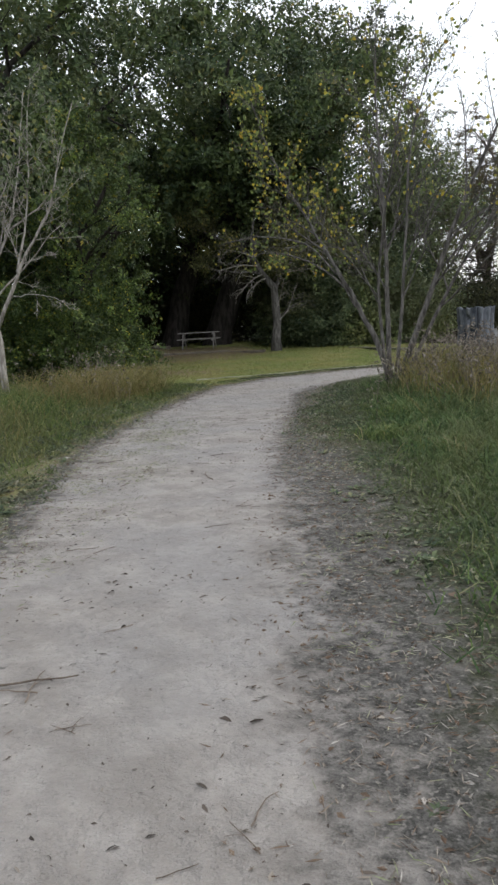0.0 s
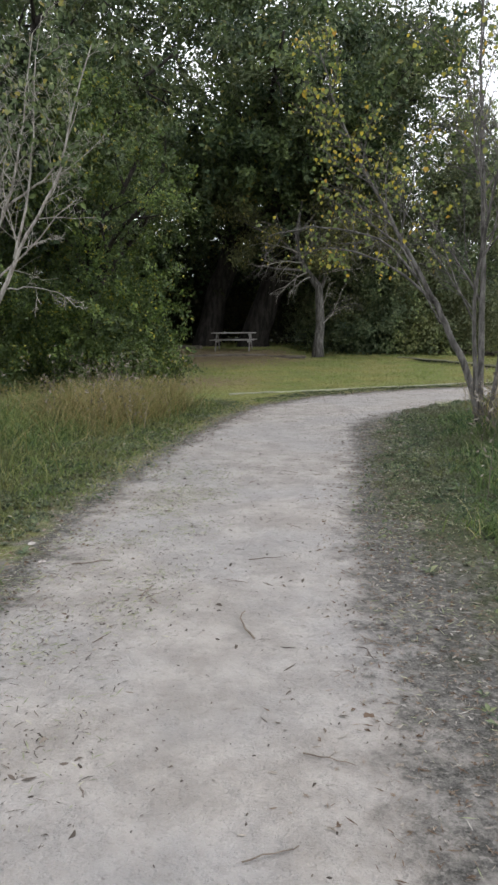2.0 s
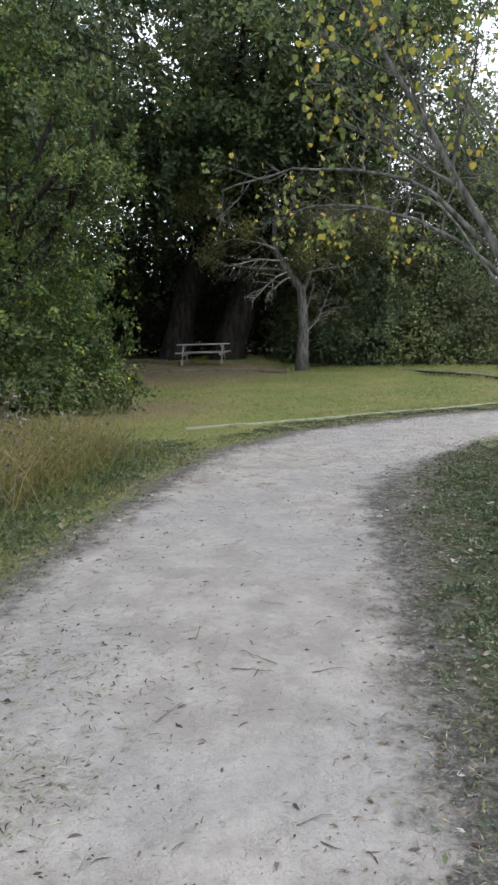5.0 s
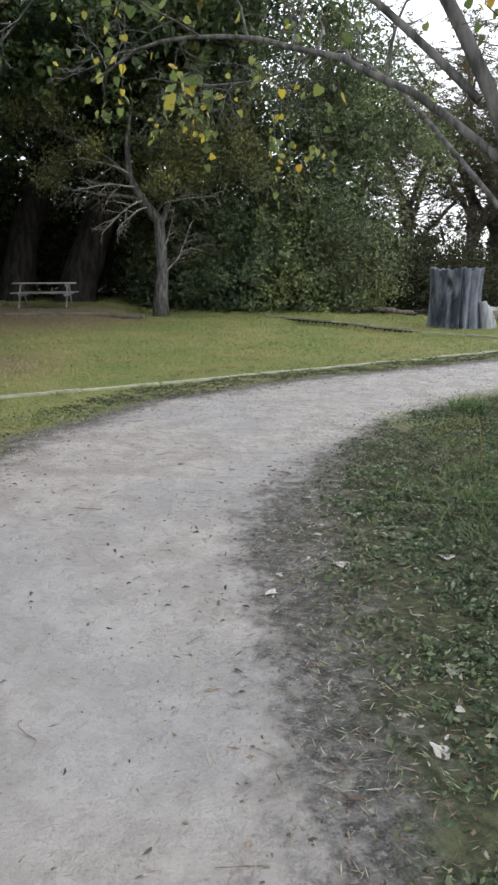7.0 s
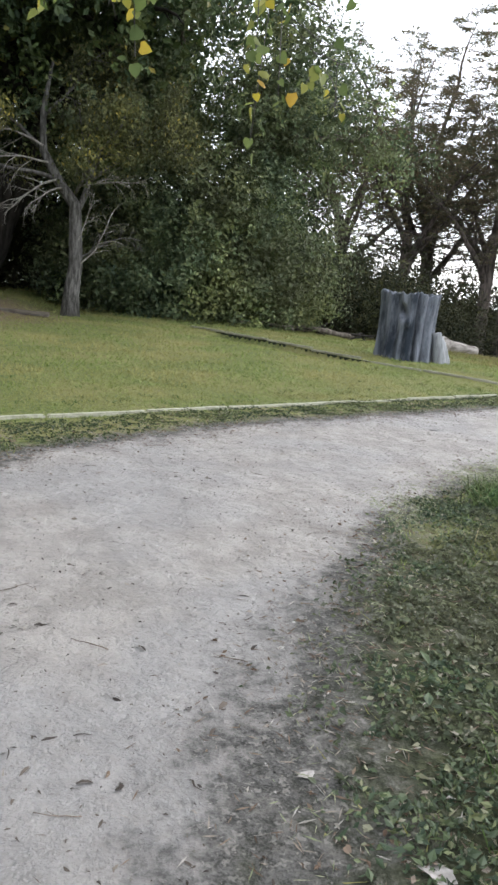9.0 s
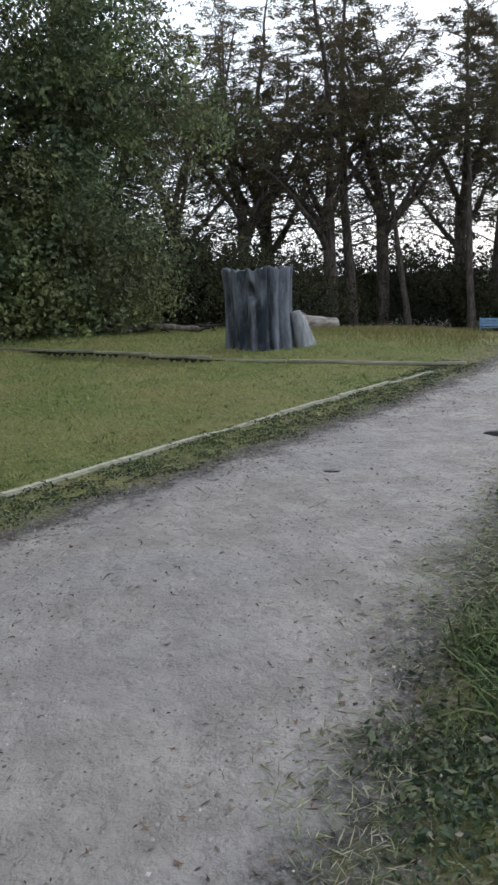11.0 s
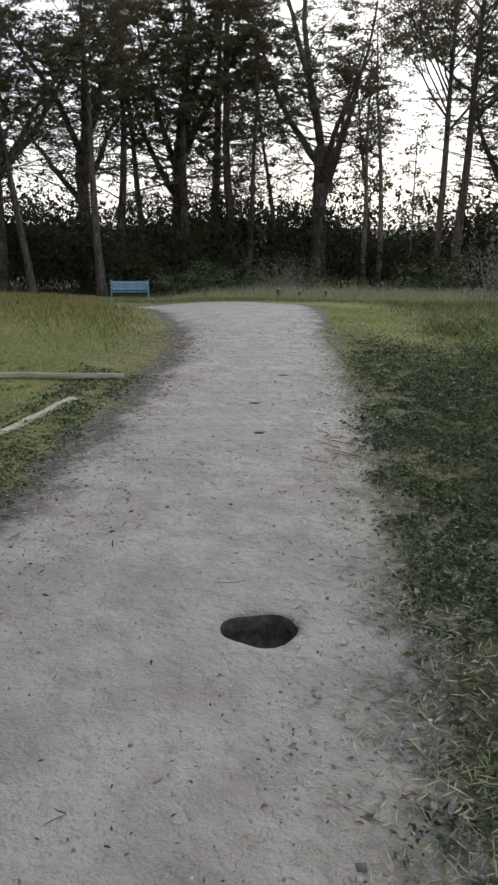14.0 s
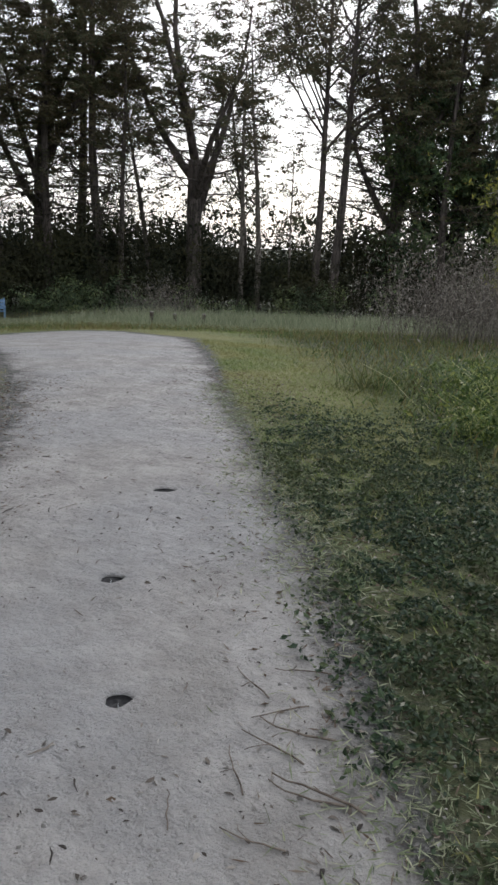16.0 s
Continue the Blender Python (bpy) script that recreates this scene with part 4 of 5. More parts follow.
for k, x, y, turn, sc in ((4, 17.6, 59.0, 90, 0.95), (4, 13.6, 60.0, 30, 0.9), (4, 26.4, 57.5, 100, 1.0), (2, 27.2, 55.6, 60, 0.85), (4, 33.5, 59.0, 160, 1.0), (0, 35.6, 58.0, 250, 1.0),
                          (2, 37.0, 57.2, 20, 0.95), (1, 40.8, 52.8, 300, 0.95), (0, 42.2, 54.5, 100, 0.9), (3, 52.0, 39.0, 160, 1.0),
                          (0, 50.0, 35.0, 10, 0.85), (1, 53.0, 31.5, 240, 0.9), (3, 21.0, 63.0, 20, 1.0), (3, 10.0, 63.0, 80, 0.9), (0, 55.0, 40.0, 45, 0.9), (1, 43.5, 58.0, 75, 1.05), (3, 54.5, 35.5, 280, 1.1),
                          (3, 40.0, 57.5, 200, 1.05), (2, 40.6, 51.6, 170, 0.8), (2, 43.2, 51.0, 80, 0.72), (2, 47.6, 46.5, 30, 0.7)):
    copy_at(cyp[k], at(x, y, turn, 0.1, sc))

# yellowing tree at the side of the last stretch, its sprays reaching in from the edge
r = np.random.default_rng(77)
wood, tips = Geo(), []
for d, length, r0 in (((-0.25, 0.1, 1), 6.2, 0.07), ((0.2, -0.1, 1), 5.6, 0.06), ((-0.7, 0.35, 1), 4.8, 0.045)):
    lp, lr = limb((0, 0, -0.1), d, length, r0, 0.01, 10, 0.0, 0.07, r)
    tube(wood, lp, lr, 7)
    branch_out(wood, lp, lr, 0, ((10, 6), (0.38, 0.45), (0.9, 0.7), (-0.01, -0.03), 0.1, (0.35, 0.2)), tips, r)
crown = Geo()
leaf_set(crown, scatter_tips(tips, 5200, 0.1, r), 0.12, 0.04, 0.3, 0.2, r)
make_tree("yellowing_tree", wood, crown, M_BARK_GREY, M_LEAF_SPRAY, at(26.2, 23.6, 0, 0.05), "thin tree with yellow-green leaf sprays among dead weeds", "yellow-green feathery leaves")

# a second yellowing tree off the path, one long limb of which reaches over the verge
r = np.random.default_rng(78)
wood, crown, tips = Geo(), Geo(), []
lp, lr = limb((0, 0, -0.1), (0.1, -0.1, 1), 7.5, 0.10, 0.015, 10, 0.0, 0.05, r)
tube(wood, lp, lr, 8)
branch_out(wood, lp, lr, 0, ((9, 5), (0.35, 0.45), (0.9, 0.7), (0.0, -0.03), 0.1, (0.45, 0.2)), tips, r)
line, rr = bent(((0.15, -0.1, 3.0), (-1.0, 0.9, 4.8), (-2.2, 2.0, 5.75), (-3.5, 3.2, 5.85), (-4.7, 4.3, 5.0)), 0.04, 0.006, r)
tube(wood, line, rr, 7)
spray = []
branch_out(wood, line[11:], rr[11:], 0, ((7, 3), (0.26, 0.5), (0.8, 0.7), (-0.1, -0.12), 0.12, (0.35, 0.2)), spray, r)
leaf_set(crown, scatter_tips(tips, 2600, 0.1, r), 0.12, 0.05, 0.3, 0.2, r)
leaf_set(crown, scatter_tips(spray, 260, 0.06, r), 0.13, 0.06, 0.5, 0.1, r)
make_tree("yellowing_tree", wood, crown, M_BARK_GREY, M_LEAF_HANG, at(17.5, 20.6, 0, 0.05), "thin yellowing tree with one long limb arching over the verge", "yellow and green leaves", "yellowing trees by the path")

# slim pale pair and a sapling in front of the line
r = np.random.default_rng(71)
for x, y, lean, h, r0 in ((45.6, 46.0, -0.07, 15, 0.20), (46.2, 45.2, -0.05, 16, 0.22), (47.2, 43.6, 0.03, 10, 0.08)):
    wood, tips = Geo(), []
    lp, lr = limb((0, 0, -0.2), (lean, lean * 0.6, 1), h, r0, 0.03, 12, 0.02, 0.02, r)
    tube(wood, lp, lr, 8)
    branch_out(wood, lp, lr, 0, ((10, 4), (0.14, 0.4), (0.9, 0.8), (0.02, 0.0), 0.1, (0.35, 0.3)), tips, r)
    crown = Geo()
    leaf_set(crown, scatter_tips(tips, 900, 0.2, r), 0.2, 0.09, 0.2, 0.4, r)
    make_tree("slender_tree", wood, crown, M_BARK_BROWN, M_LEAF_CYP, at(x, y, 0, 0.1), "slender straight-stemmed tree with few branches", "scattered leaves", "slender trees before the wood")


# a pair of bare-stemmed pines beside the bright gap
for seed, x, y, lean, h, r0 in ((72, 48.3, 42.3, 0.01, 21, 0.27), (73, 49.0, 41.4, 0.03, 22, 0.33)):
    r = np.random.default_rng(seed)
    wood, tips = Geo(), []
    lp, lr = limb((0, 0, -0.2), (lean, -lean, 1), h, r0, 0.05, 14, 0.03, 0.012, r)
    tube(wood, lp, lr, 10)
    branch_out(wood, lp, lr, 0, ((22, 8, 3), (0.46, 0.45, 0.4), (0.85, 0.7, 0.7), (0.05, 0.03, 0.0), 0.12, (0.46, 0.3, 0.2)), tips, r)
    crown = Geo()
    leaf_set(crown, scatter_tips(tips, 22000, 0.26, r), 0.22, 0.07, 0.1, 0.4, r)
    make_tree("pine_tree", wood, crown, M_BARK_CYPRESS, M_LEAF_CYP, at(x, y, 0, 0.1), "tall bare-stemmed pine with open spreading crown", "open tufted crown", "pair of pines by the gap")


# dark undergrowth that closes the view below the crowns, shade put into its leaf colour
def undergrowth(name, line, count, size, width, n, mat, label, seed, leaf, heart=200):
    """Shrubs of uneven height along a line: leafy clumps grown into one another."""
    r = np.random.default_rng(seed)
    pts = np.array(line, float)
    cum = np.concatenate([[0], np.cumsum(np.linalg.norm(np.diff(pts, axis=0), axis=1))])
    clumps = []
    for k in range(count):
        t = (k + r.uniform()) / count * cum[-1]
        x, y = np.interp(t, cum, pts[:, 0]) + r.normal() * width, np.interp(t, cum, pts[:, 1]) + r.normal() * width
        h = size * r.choice((0.5, 0.75, 0.95, 1.25)) * r.uniform(0.8, 1.15)
        z = float(land(np.array(x), np.array(y)))
        w = size * r.uniform(0.55, 0.9)
        clumps.append((x, y, z + h * 0.45, w, w, h * 0.55))
    p, d = shell_points(clumps, n, r, 0.0, 0.7, 5, 0.2)
    ok = p[:, 2] > land(p[:, 0], p[:, 1]) + 0.02
    g = Geo()
    leaf_set(g, p[ok], leaf, leaf * 0.5, 0.1, 0.1, r, d[ok])
    inner_leaves(g, clumps, heart * 2, 0.065, r)
    tagged(new(name, g.mesh(name, mat, False)), label, "shrubs", kind="stuff")


undergrowth("undergrowth", ((8, 62), (20, 61), (31, 60), (40, 56), (47, 49), (51, 42), (54, 33), (53, 22)), 110, 5.9, 1.5, 170000, M_LEAF_SHADE, "dense shrubs, leaf colour darkened for shade under the tall trees", 81, 0.15, 500)
undergrowth("undergrowth", ((-24, 24), (-20, 38), (-12, 46), (-2, 49), (7, 51), (13, 55)), 75, 6.0, 1.5, 75000, M_LEAF_SHADE, "dense shrubs, leaf colour darkened for shade, behind the oaks", 82, 0.26, 600)
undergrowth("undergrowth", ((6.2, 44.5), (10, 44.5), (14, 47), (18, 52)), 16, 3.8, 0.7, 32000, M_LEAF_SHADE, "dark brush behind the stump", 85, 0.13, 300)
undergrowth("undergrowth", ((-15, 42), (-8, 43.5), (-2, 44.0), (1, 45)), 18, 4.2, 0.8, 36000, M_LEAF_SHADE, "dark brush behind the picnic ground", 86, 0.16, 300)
undergrowth("shrub_edge", ((33, 56.0), (40, 50.5), (44, 45), (47.5, 38)), 16, 1.7, 0.8, 12000, M_LEAF_MID, "green shrubs along the edge of the wood", 83, 0.16)
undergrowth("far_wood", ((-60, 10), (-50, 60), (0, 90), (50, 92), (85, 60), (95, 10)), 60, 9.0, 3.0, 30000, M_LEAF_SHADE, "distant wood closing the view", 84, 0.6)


# ---------------------------------------------------------------- grass
def sow(n, x0, x1, y0, y1, chance, r):
    """Places for n candidates, kept where chance allows."""
    x, y = r.uniform(x0, x1, n), r.uniform(y0, y1, n)
    k = r.uniform(0, 1, n) < chance(x, y)
    x, y = x[k], y[k]
    for hx, hy, rx, ry, depth, cells in HOLES:
        clear = np.hypot(x - hx, y - hy) > rx * 1.15
        x, y = x[clear], y[clear]
    return np.stack([x, y, land(x, y) - 0.004], 1)


def off_path(x, y, lo=0.05, hi=0.7):
    d = -edge_depth(x, y) + 0.35 * lumps(x, y)
    return smooth(d, lo, hi)


LATTICE = np.random.default_rng(90).uniform(0, 1, (64, 64))


def patchy(x, y, size, shift=0):
    """Smooth random field, 0 to 1, with patches of that size in metres."""
    u, w = np.asarray(x) / size + 17.3 * shift, np.asarray(y) / size + 5.9 * shift
    i, j = np.floor(u).astype(int), np.floor(w).astype(int)
    a, b = u - i, w - j
    a, b = a * a * (3 - 2 * a), b * b * (3 - 2 * b)
    L = lambda m, n: LATTICE[m % 64, n % 64]
    return (L(i, j) * (1 - a) + L(i + 1, j) * a) * (1 - b) + (L(i, j + 1) * (1 - a) + L(i + 1, j + 1) * a) * b


def cover(geo, p, size, height, r, lump=0.13, cut=0.42):
    """Low herb cover: leaves heaped into small hummocks, with dark gaps between."""
    m = 0.65 * patchy(p[:, 0], p[:, 1], lump) + 0.35 * patchy(p[:, 0], p[:, 1], lump * 0.45, 1)
    ok = m + r.normal(size=len(p)) * 0.05 > cut
    p, m = p[ok].copy(), m[ok]
    p[:, 2] += height * (m - cut) / (1 - cut) * r.uniform(0.4, 1.5, len(p)) + 0.004
    big = r.uniform(0, 1, len(p)) > 0.8
    leaf_set(geo, p[~big], size, size * 0.5, 0.0, 0.45, r)
    leaf_set(geo, p[big], size * 1.5, size * 0.85, 0.0, 0.6, r)


def rosettes(geo, p, size, r):
    """Broad-leaved weeds: seven pointed leaves in a ring, rising from the root."""
    n, k = len(p), 7
    a = np.repeat(r.uniform(0, 6.28, n), k) + np.tile(np.arange(k) * 6.28 / k, n) + r.normal(size=n * k) * 0.25
    s = np.repeat(size * r.uniform(0.6, 1.4, n), k)[:, None] * r.uniform(0.6, 1.1, (n * k, 1))
    rise = r.uniform(0.15, 0.75, (n * k, 1))
    out = np.stack([np.cos(a), np.sin(a), 0 * a], 1)
    side = np.stack([-np.sin(a), np.cos(a), 0 * a], 1)
    up = np.array([0, 0, 1.0])
    c = np.repeat(p, k, 0)
    v = np.stack([c, c + (out * 0.45 + side * 0.24 + up * rise * 0.6) * s, c + (out * 0.5 + up * (rise * 0.5)) * s, c + (out * 0.45 - side * 0.24 + up * rise * 0.6) * s, c + (out + up * rise * 0.7) * s], 1).reshape(-1, 3)
    q = np.arange(n * k)[:, None] * 5
    geo.add(v, np.concatenate([q + [0, 2, 1], q + [0, 3, 2], q + [1, 2, 4], q + [2, 3, 4]]))


def curled(geo, p, length, width, r):
    """Dry curled leaf scraps and bark flakes: short strips, arched and cupped."""
    n = len(p)
    a = r.uniform(0, 6.28, n)
    u = np.stack([np.cos(a), np.sin(a), r.normal(size=n) * 0.12], 1)
    w = np.stack([-np.sin(a), np.cos(a), r.normal(size=n) * 0.35], 1)
    s = r.uniform(0.5, 1.4, (n, 1))
    arch = r.uniform(-0.05, 0.14, (n, 1)) * length
    up = np.array([0, 0, 1.0])
    rows = []
    for t, b in ((-0.5, 0.35), (-0.17, 1.0), (0.17, 0.85), (0.5, 0.2)):
        bend = (t * t) * r.normal(size=(n, 1)) * length * 0.5
        c = p + u * t * length * s + w * bend + up * (arch * (1 - 4 * t * t) * s + 0.004)
        cup = up * width * 0.35 * b
        rows += [c - w * width * b * s * 0.5 + cup, c + w * width * b * s * 0.5 + cup * 0.5]
    v = np.stack(rows, 1).reshape(-1, 3)
    q = np.arange(n)[:, None] * 8
    f = []
    for k in range(3):
        f += [q + [2 * k, 2 * k + 1, 2 * k + 3], q + [2 * k, 2 * k + 3, 2 * k + 2]]
    geo.add(v, np.concatenate(f))


r = np.random.default_rng(91)
g = Geo()
band = lambda x, y: smooth(1.1 + path_depth(x, y), 0, 0.25) * (1 - smooth((x - 6.25) * 0.564 - (y - 21.3) * 0.826, -0.6, 0)) * smooth(y, 16.5, 18)
near = lambda x, y: np.clip(off_path(x, y), 0, 1) * (1 - 0.8 * band(x, y)) * (1 - 0.75 * wildness(x, y)) * (1 - 0.96 * verge(x, y)) * smooth(5.5 + path_depth(x, y), 0, 3) * (1 - 0.8 * np.clip(bareness(x, y), 0, 1))
p = sow(560000, -6, 18, 8, 33, near, r)
blades(g, p, r.uniform(0.02, 0.06, len(p)), 0.010, 0.8, 1, 0.4, r)
p = sow(260000, -12, 30, 16, 48, lambda x, y: off_path(x, y) * (1 - wildness(x, y)) * smooth(-path_depth(x, y), 2.0, 4.5) * (1 - 0.9 * np.clip(bareness(x, y), 0, 1)), r)
blades(g, p, r.uniform(0.04, 0.10, len(p)), 0.02, 0.8, 1, 0.4, r)
tagged(new("lawn_grass", g.mesh("lawn_grass", M_LAWN, False)), "short mown grass, green with straw patches", "grass", kind="stuff")

g = Geo()
fade = lambda x, y: smooth(x + 9 + 1.5 * lumps(x, y), 0, 3) * smooth(9.5 - x + 1.5 * lumps(x, y), 0, 4) * smooth(y + 6 + 2 * lumps(x, y), 0, 3)
p = sow(270000, -9, 9.5, -6, 17, lambda x, y: wildness(x, y) * off_path(x, y, 0.1, 0.9) * fade(x, y), r)
d = -path_depth(p[:, 0], p[:, 1])
hh = r.uniform(0.5, 1.2, len(p)) * (0.14 + 0.34 * smooth(d, 0.4, 2.6))
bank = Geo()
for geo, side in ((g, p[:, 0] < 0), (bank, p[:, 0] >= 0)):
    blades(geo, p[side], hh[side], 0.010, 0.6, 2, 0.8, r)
p = sow(60000, 10, 30, 16, 40, lambda x, y: wildness(x, y) * off_path(x, y, 0.3, 1.5), r)
blades(g, p, r.uniform(0.06, 0.2, len(p)), 0.013, 0.6, 2, 0.6, r)
p = sow(260000, 0.8, 5, -2, 11, lambda x, y: smooth(-path_depth(x, y), 0.5, 1.7) * 0.4, r)
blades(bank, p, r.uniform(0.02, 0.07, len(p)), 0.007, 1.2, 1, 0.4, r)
for cx, cy, s, n, h in ((3.0, 16.9, 0.16, 260, 0.22), (3.15, 17.25, 0.14, 220, 0.2), (14.2, 23.9, 0.4, 200, 0.5), (2.1, 9.0, 0.35, 400, 0.3), (1.75, 7.4, 0.3, 380, 0.25), (2.4, 6.2, 0.4, 400, 0.28)):
    q = r.normal(size=(n, 2)) * s * 0.6 + (cx, cy)
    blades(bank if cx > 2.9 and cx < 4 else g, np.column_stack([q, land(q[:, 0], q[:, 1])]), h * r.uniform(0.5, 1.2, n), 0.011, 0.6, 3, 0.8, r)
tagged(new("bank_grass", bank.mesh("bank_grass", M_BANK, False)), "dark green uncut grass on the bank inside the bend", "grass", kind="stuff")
tagged(new("wild_grass", g.mesh("wild_grass", M_WILD, False)), "long unmown green grass along the path", "grass", kind="stuff")

g = Geo()
tan_left = lambda x, y: wildness(x, y) * smooth(-x, 2.3, 3.3) * np.clip(1.3 * np.exp(-(((x + 3.3) / 1.0) ** 2 + ((y - 14.1) / 1.8) ** 2)), 0.02, 1)
p = sow(110000, -8, -1.8, 1, 17, tan_left, r)
blades(g, p, r.uniform(0.3, 1.25, len(p)), 0.008, 0.55, 3, 1.0, r)
tan_right = lambda x, y: np.clip(1.2 * np.exp(-(((x - 3.9) / 1.1) ** 2 + ((y - 11.6) / 1.6) ** 2)), 0.0, 1)
p = sow(40000, 2.2, 7, 8, 15, tan_right, r)
blades(g, p, r.uniform(0.45, 1.05, len(p)), 0.011, 0.4, 2, 0.6, r)
p = sow(60000, 9, 40, 14, 52, lambda x, y: wildness(x, y) * off_path(x, y, 0.8, 2.0) * 0.6 * (1 - hollow(x, y)), r)
blades(g, p, r.uniform(0.12, 0.32, len(p)), 0.016, 0.4, 2, 0.6, r)
p = sow(110000, 7.5, 27, 24, 50, lambda x, y: off_path(x, y, 0.5, 1.6) * smooth(0.3 - (x - 12) * 0.62 + (y - 26.2) * 0.78, 0, 1.5) * (1 - wildness(x, y)) * smooth(x, 8.5, 12) * (1 - hollow(x, y)), r)
blades(g, p, r.uniform(0.07, 0.24, len(p)), 0.016, 0.5, 1, 0.5, r)
tagged(new("straw_grass", g.mesh("straw_grass", M_STRAW, False)), "dry straw-coloured tall grass", "grass", kind="stuff")

g = Geo()
p = sow(130000, 20, 46, 28, 56, lambda x, y: smooth((x - 10) * 0.8 + (y - 23.3) * 0.6, 15.5, 19) * (1 - smooth((x - 10) * 0.8 + (y - 23.3) * 0.6, 27, 33)) * 0.9 * (1 - hollow(x, y)), r)
blades(g, p, r.uniform(0.5, 1.35, len(p)) * (1 - 0.75 * smooth(p[:, 1], 40, 44)) * (0.15 + 0.85 * smooth((p[:, 0] - 10) * 0.8 + (p[:, 1] - 23.3) * 0.6, 20, 25.5)), 0.03, 0.35, 1, 0.5, r)
tagged(new("pale_grass", g.mesh("pale_grass", M_PALE_GRASS, False)), "tall pale grass between the path and the wood", "grass", kind="stuff")

# dry weeds standing before the wood
g = Geo()
reeds = lambda x, y: np.clip(1.3 * np.exp(-(((x - 26.0) / 4.0) ** 2 + ((y - 25.2) / 1.7) ** 2)) + 0.9 * np.exp(-(((x - 31.5) / 1.3) ** 2 + ((y - 41.0) / 1.3) ** 2)), 0, 1)
p = sow(26000, 14, 36, 20, 45, reeds, r)
p = p[:3400]
hh = r.uniform(1.0, 2.4, len(p))
blades(g, p, hh, 0.010, 0.3, 3, 0.3, r)
q = np.repeat(p, 15, 0)
q[:, 2] += np.repeat(hh, 15) * r.uniform(0.3, 1.0, len(q))
leaf_set(g, q + r.normal(size=q.shape) * 0.12, 0.10, 0.026, 0.2, 0, r)
for cx, cy, sx, sy, n, lo, hi in ((3.7, 11.3, 0.75, 1.0, 420, 0.5, 1.15), (-3.6, 13.6, 0.8, 1.1, 70, 0.6, 1.25)):
    q = np.column_stack([cx + r.normal(size=n) * sx, cy + r.normal(size=n) * sy])
    q = np.column_stack([q, land(q[:, 0], q[:, 1])])[path_depth(q[:, 0], q[:, 1]) < -0.8]
    hw = r.uniform(lo, hi, len(q))
    blades(g, q, hw, 0.008, 0.3, 3, 0.3, r)
    k = np.repeat(q, 14, 0)
    k[:, 2] += np.repeat(hw, 14) * r.uniform(0.25, 0.95, len(k))
    leaf_set(g, k + r.normal(size=k.shape) * 0.05, 0.075, 0.022, 0.3, 0, r)
tagged(new("dry_weeds", g.mesh("dry_weeds", M_REED, False)), "tall dead brown weeds with curled leaves", "weeds", kind="stuff")

for k, (cx, cy, sp, n, h) in enumerate(((12.5, 22.1, 0.2, 260, 0.5), (13.2, 22.2, 0.3, 420, 0.72), (14.1, 22.4, 0.36, 440, 0.8), (15.2, 22.9, 0.36, 360, 0.7))):
    g = Geo()
    q = r.normal(size=(n, 2)) * sp
    blades(g, np.column_stack([q, land(q[:, 0] + cx, q[:, 1] + cy) - float(land(np.array(cx), np.array(cy))) - 0.01]), h * r.uniform(0.3, 1.15, n), 0.013, 0.6, 3, 1.2, r)
    w = np.column_stack([r.normal(size=(500, 2)) * sp * 1.3, np.zeros(500)])
    w[:, 2] = land(w[:, 0] + cx, w[:, 1] + cy) - float(land(np.array(cx), np.array(cy))) + r.uniform(0.02, 0.5, 500) * h
    leaf_set(g, w, 0.06, 0.028, 0.2, 0.2, r)
    ob = tagged(new("grass_clump", g.mesh("grass_clump", M_CLUMP, False)), "arching yellow-green clump of coarse grass", "grass clump", "coarse grass clumps")
    ob.matrix_basis = at(cx, cy)

# herbs, weeds and litter along the path
last_side = lambda x, y, lo, hi: smooth((x - 6.25) * 0.564 - (y - 21.3) * 0.826, lo, hi) * smooth(x, 2.2, 3.2)
g = Geo()
near_last = lambda x, y: smooth(-path_depth(x, y) + 0.5 * (patchy(x, y, 0.5) - 0.5), -0.02, 0.4) * last_side(x, y, 0.2, 0.6) * smooth(3.2 + path_depth(x, y), 0, 1.5) * (1 - smooth(x + 2.5 * patchy(x, y, 1.7), 10.5, 15.0))
cover(g, sow(820000, 2.2, 14, 15, 25, near_last, r), 0.024, 0.055, r, 0.12, 0.31)
strip = lambda x, y: smooth(-path_depth(x, y) + 0.4 * (patchy(x, y, 0.4, 11) - 0.5), 0.05, 0.35) * smooth(1.1 + path_depth(x, y), 0, 0.3) * (1 - smooth((x - 6.25) * 0.564 - (y - 21.3) * 0.826, -0.6, 0)) * smooth(y, 16.5, 18)
cover(g, sow(330000, -3, 8.5, 16, 25.5, strip, r), 0.022, 0.035, r, 0.12, 0.36)
tagged(new("creeping_herb", g.mesh("creeping_herb", M_HERB, False)), "dark low creeping herbs covering the path's verge", "weeds", kind="stuff")

g = Geo()
near_bend = lambda x, y: smooth(-path_depth(x, y) + 0.9 * (patchy(x, y, 0.6) - 0.5), 0.05, 0.75) * (0.25 + 0.75 * smooth(patchy(x, y, 0.9, 2), 0.25, 0.6)) * smooth(3.4 + path_depth(x, y), 0, 1.5) * np.maximum(smooth(y, 6, 9.5), 0.9 * smooth(-path_depth(x, y), 0.55, 1.5))
cover(g, sow(420000, 0.4, 5.0, 1, 17.2, near_bend, r), 0.027, 0.06, r, 0.14, 0.38)
p = sow(5200, 0.5, 5.0, 0, 17.2, lambda x, y: smooth(-path_depth(x, y), 0.15, 0.9) * smooth(patchy(x, y, 0.8, 3), 0.4, 0.7), r)
rosettes(g, p, 0.055, r)
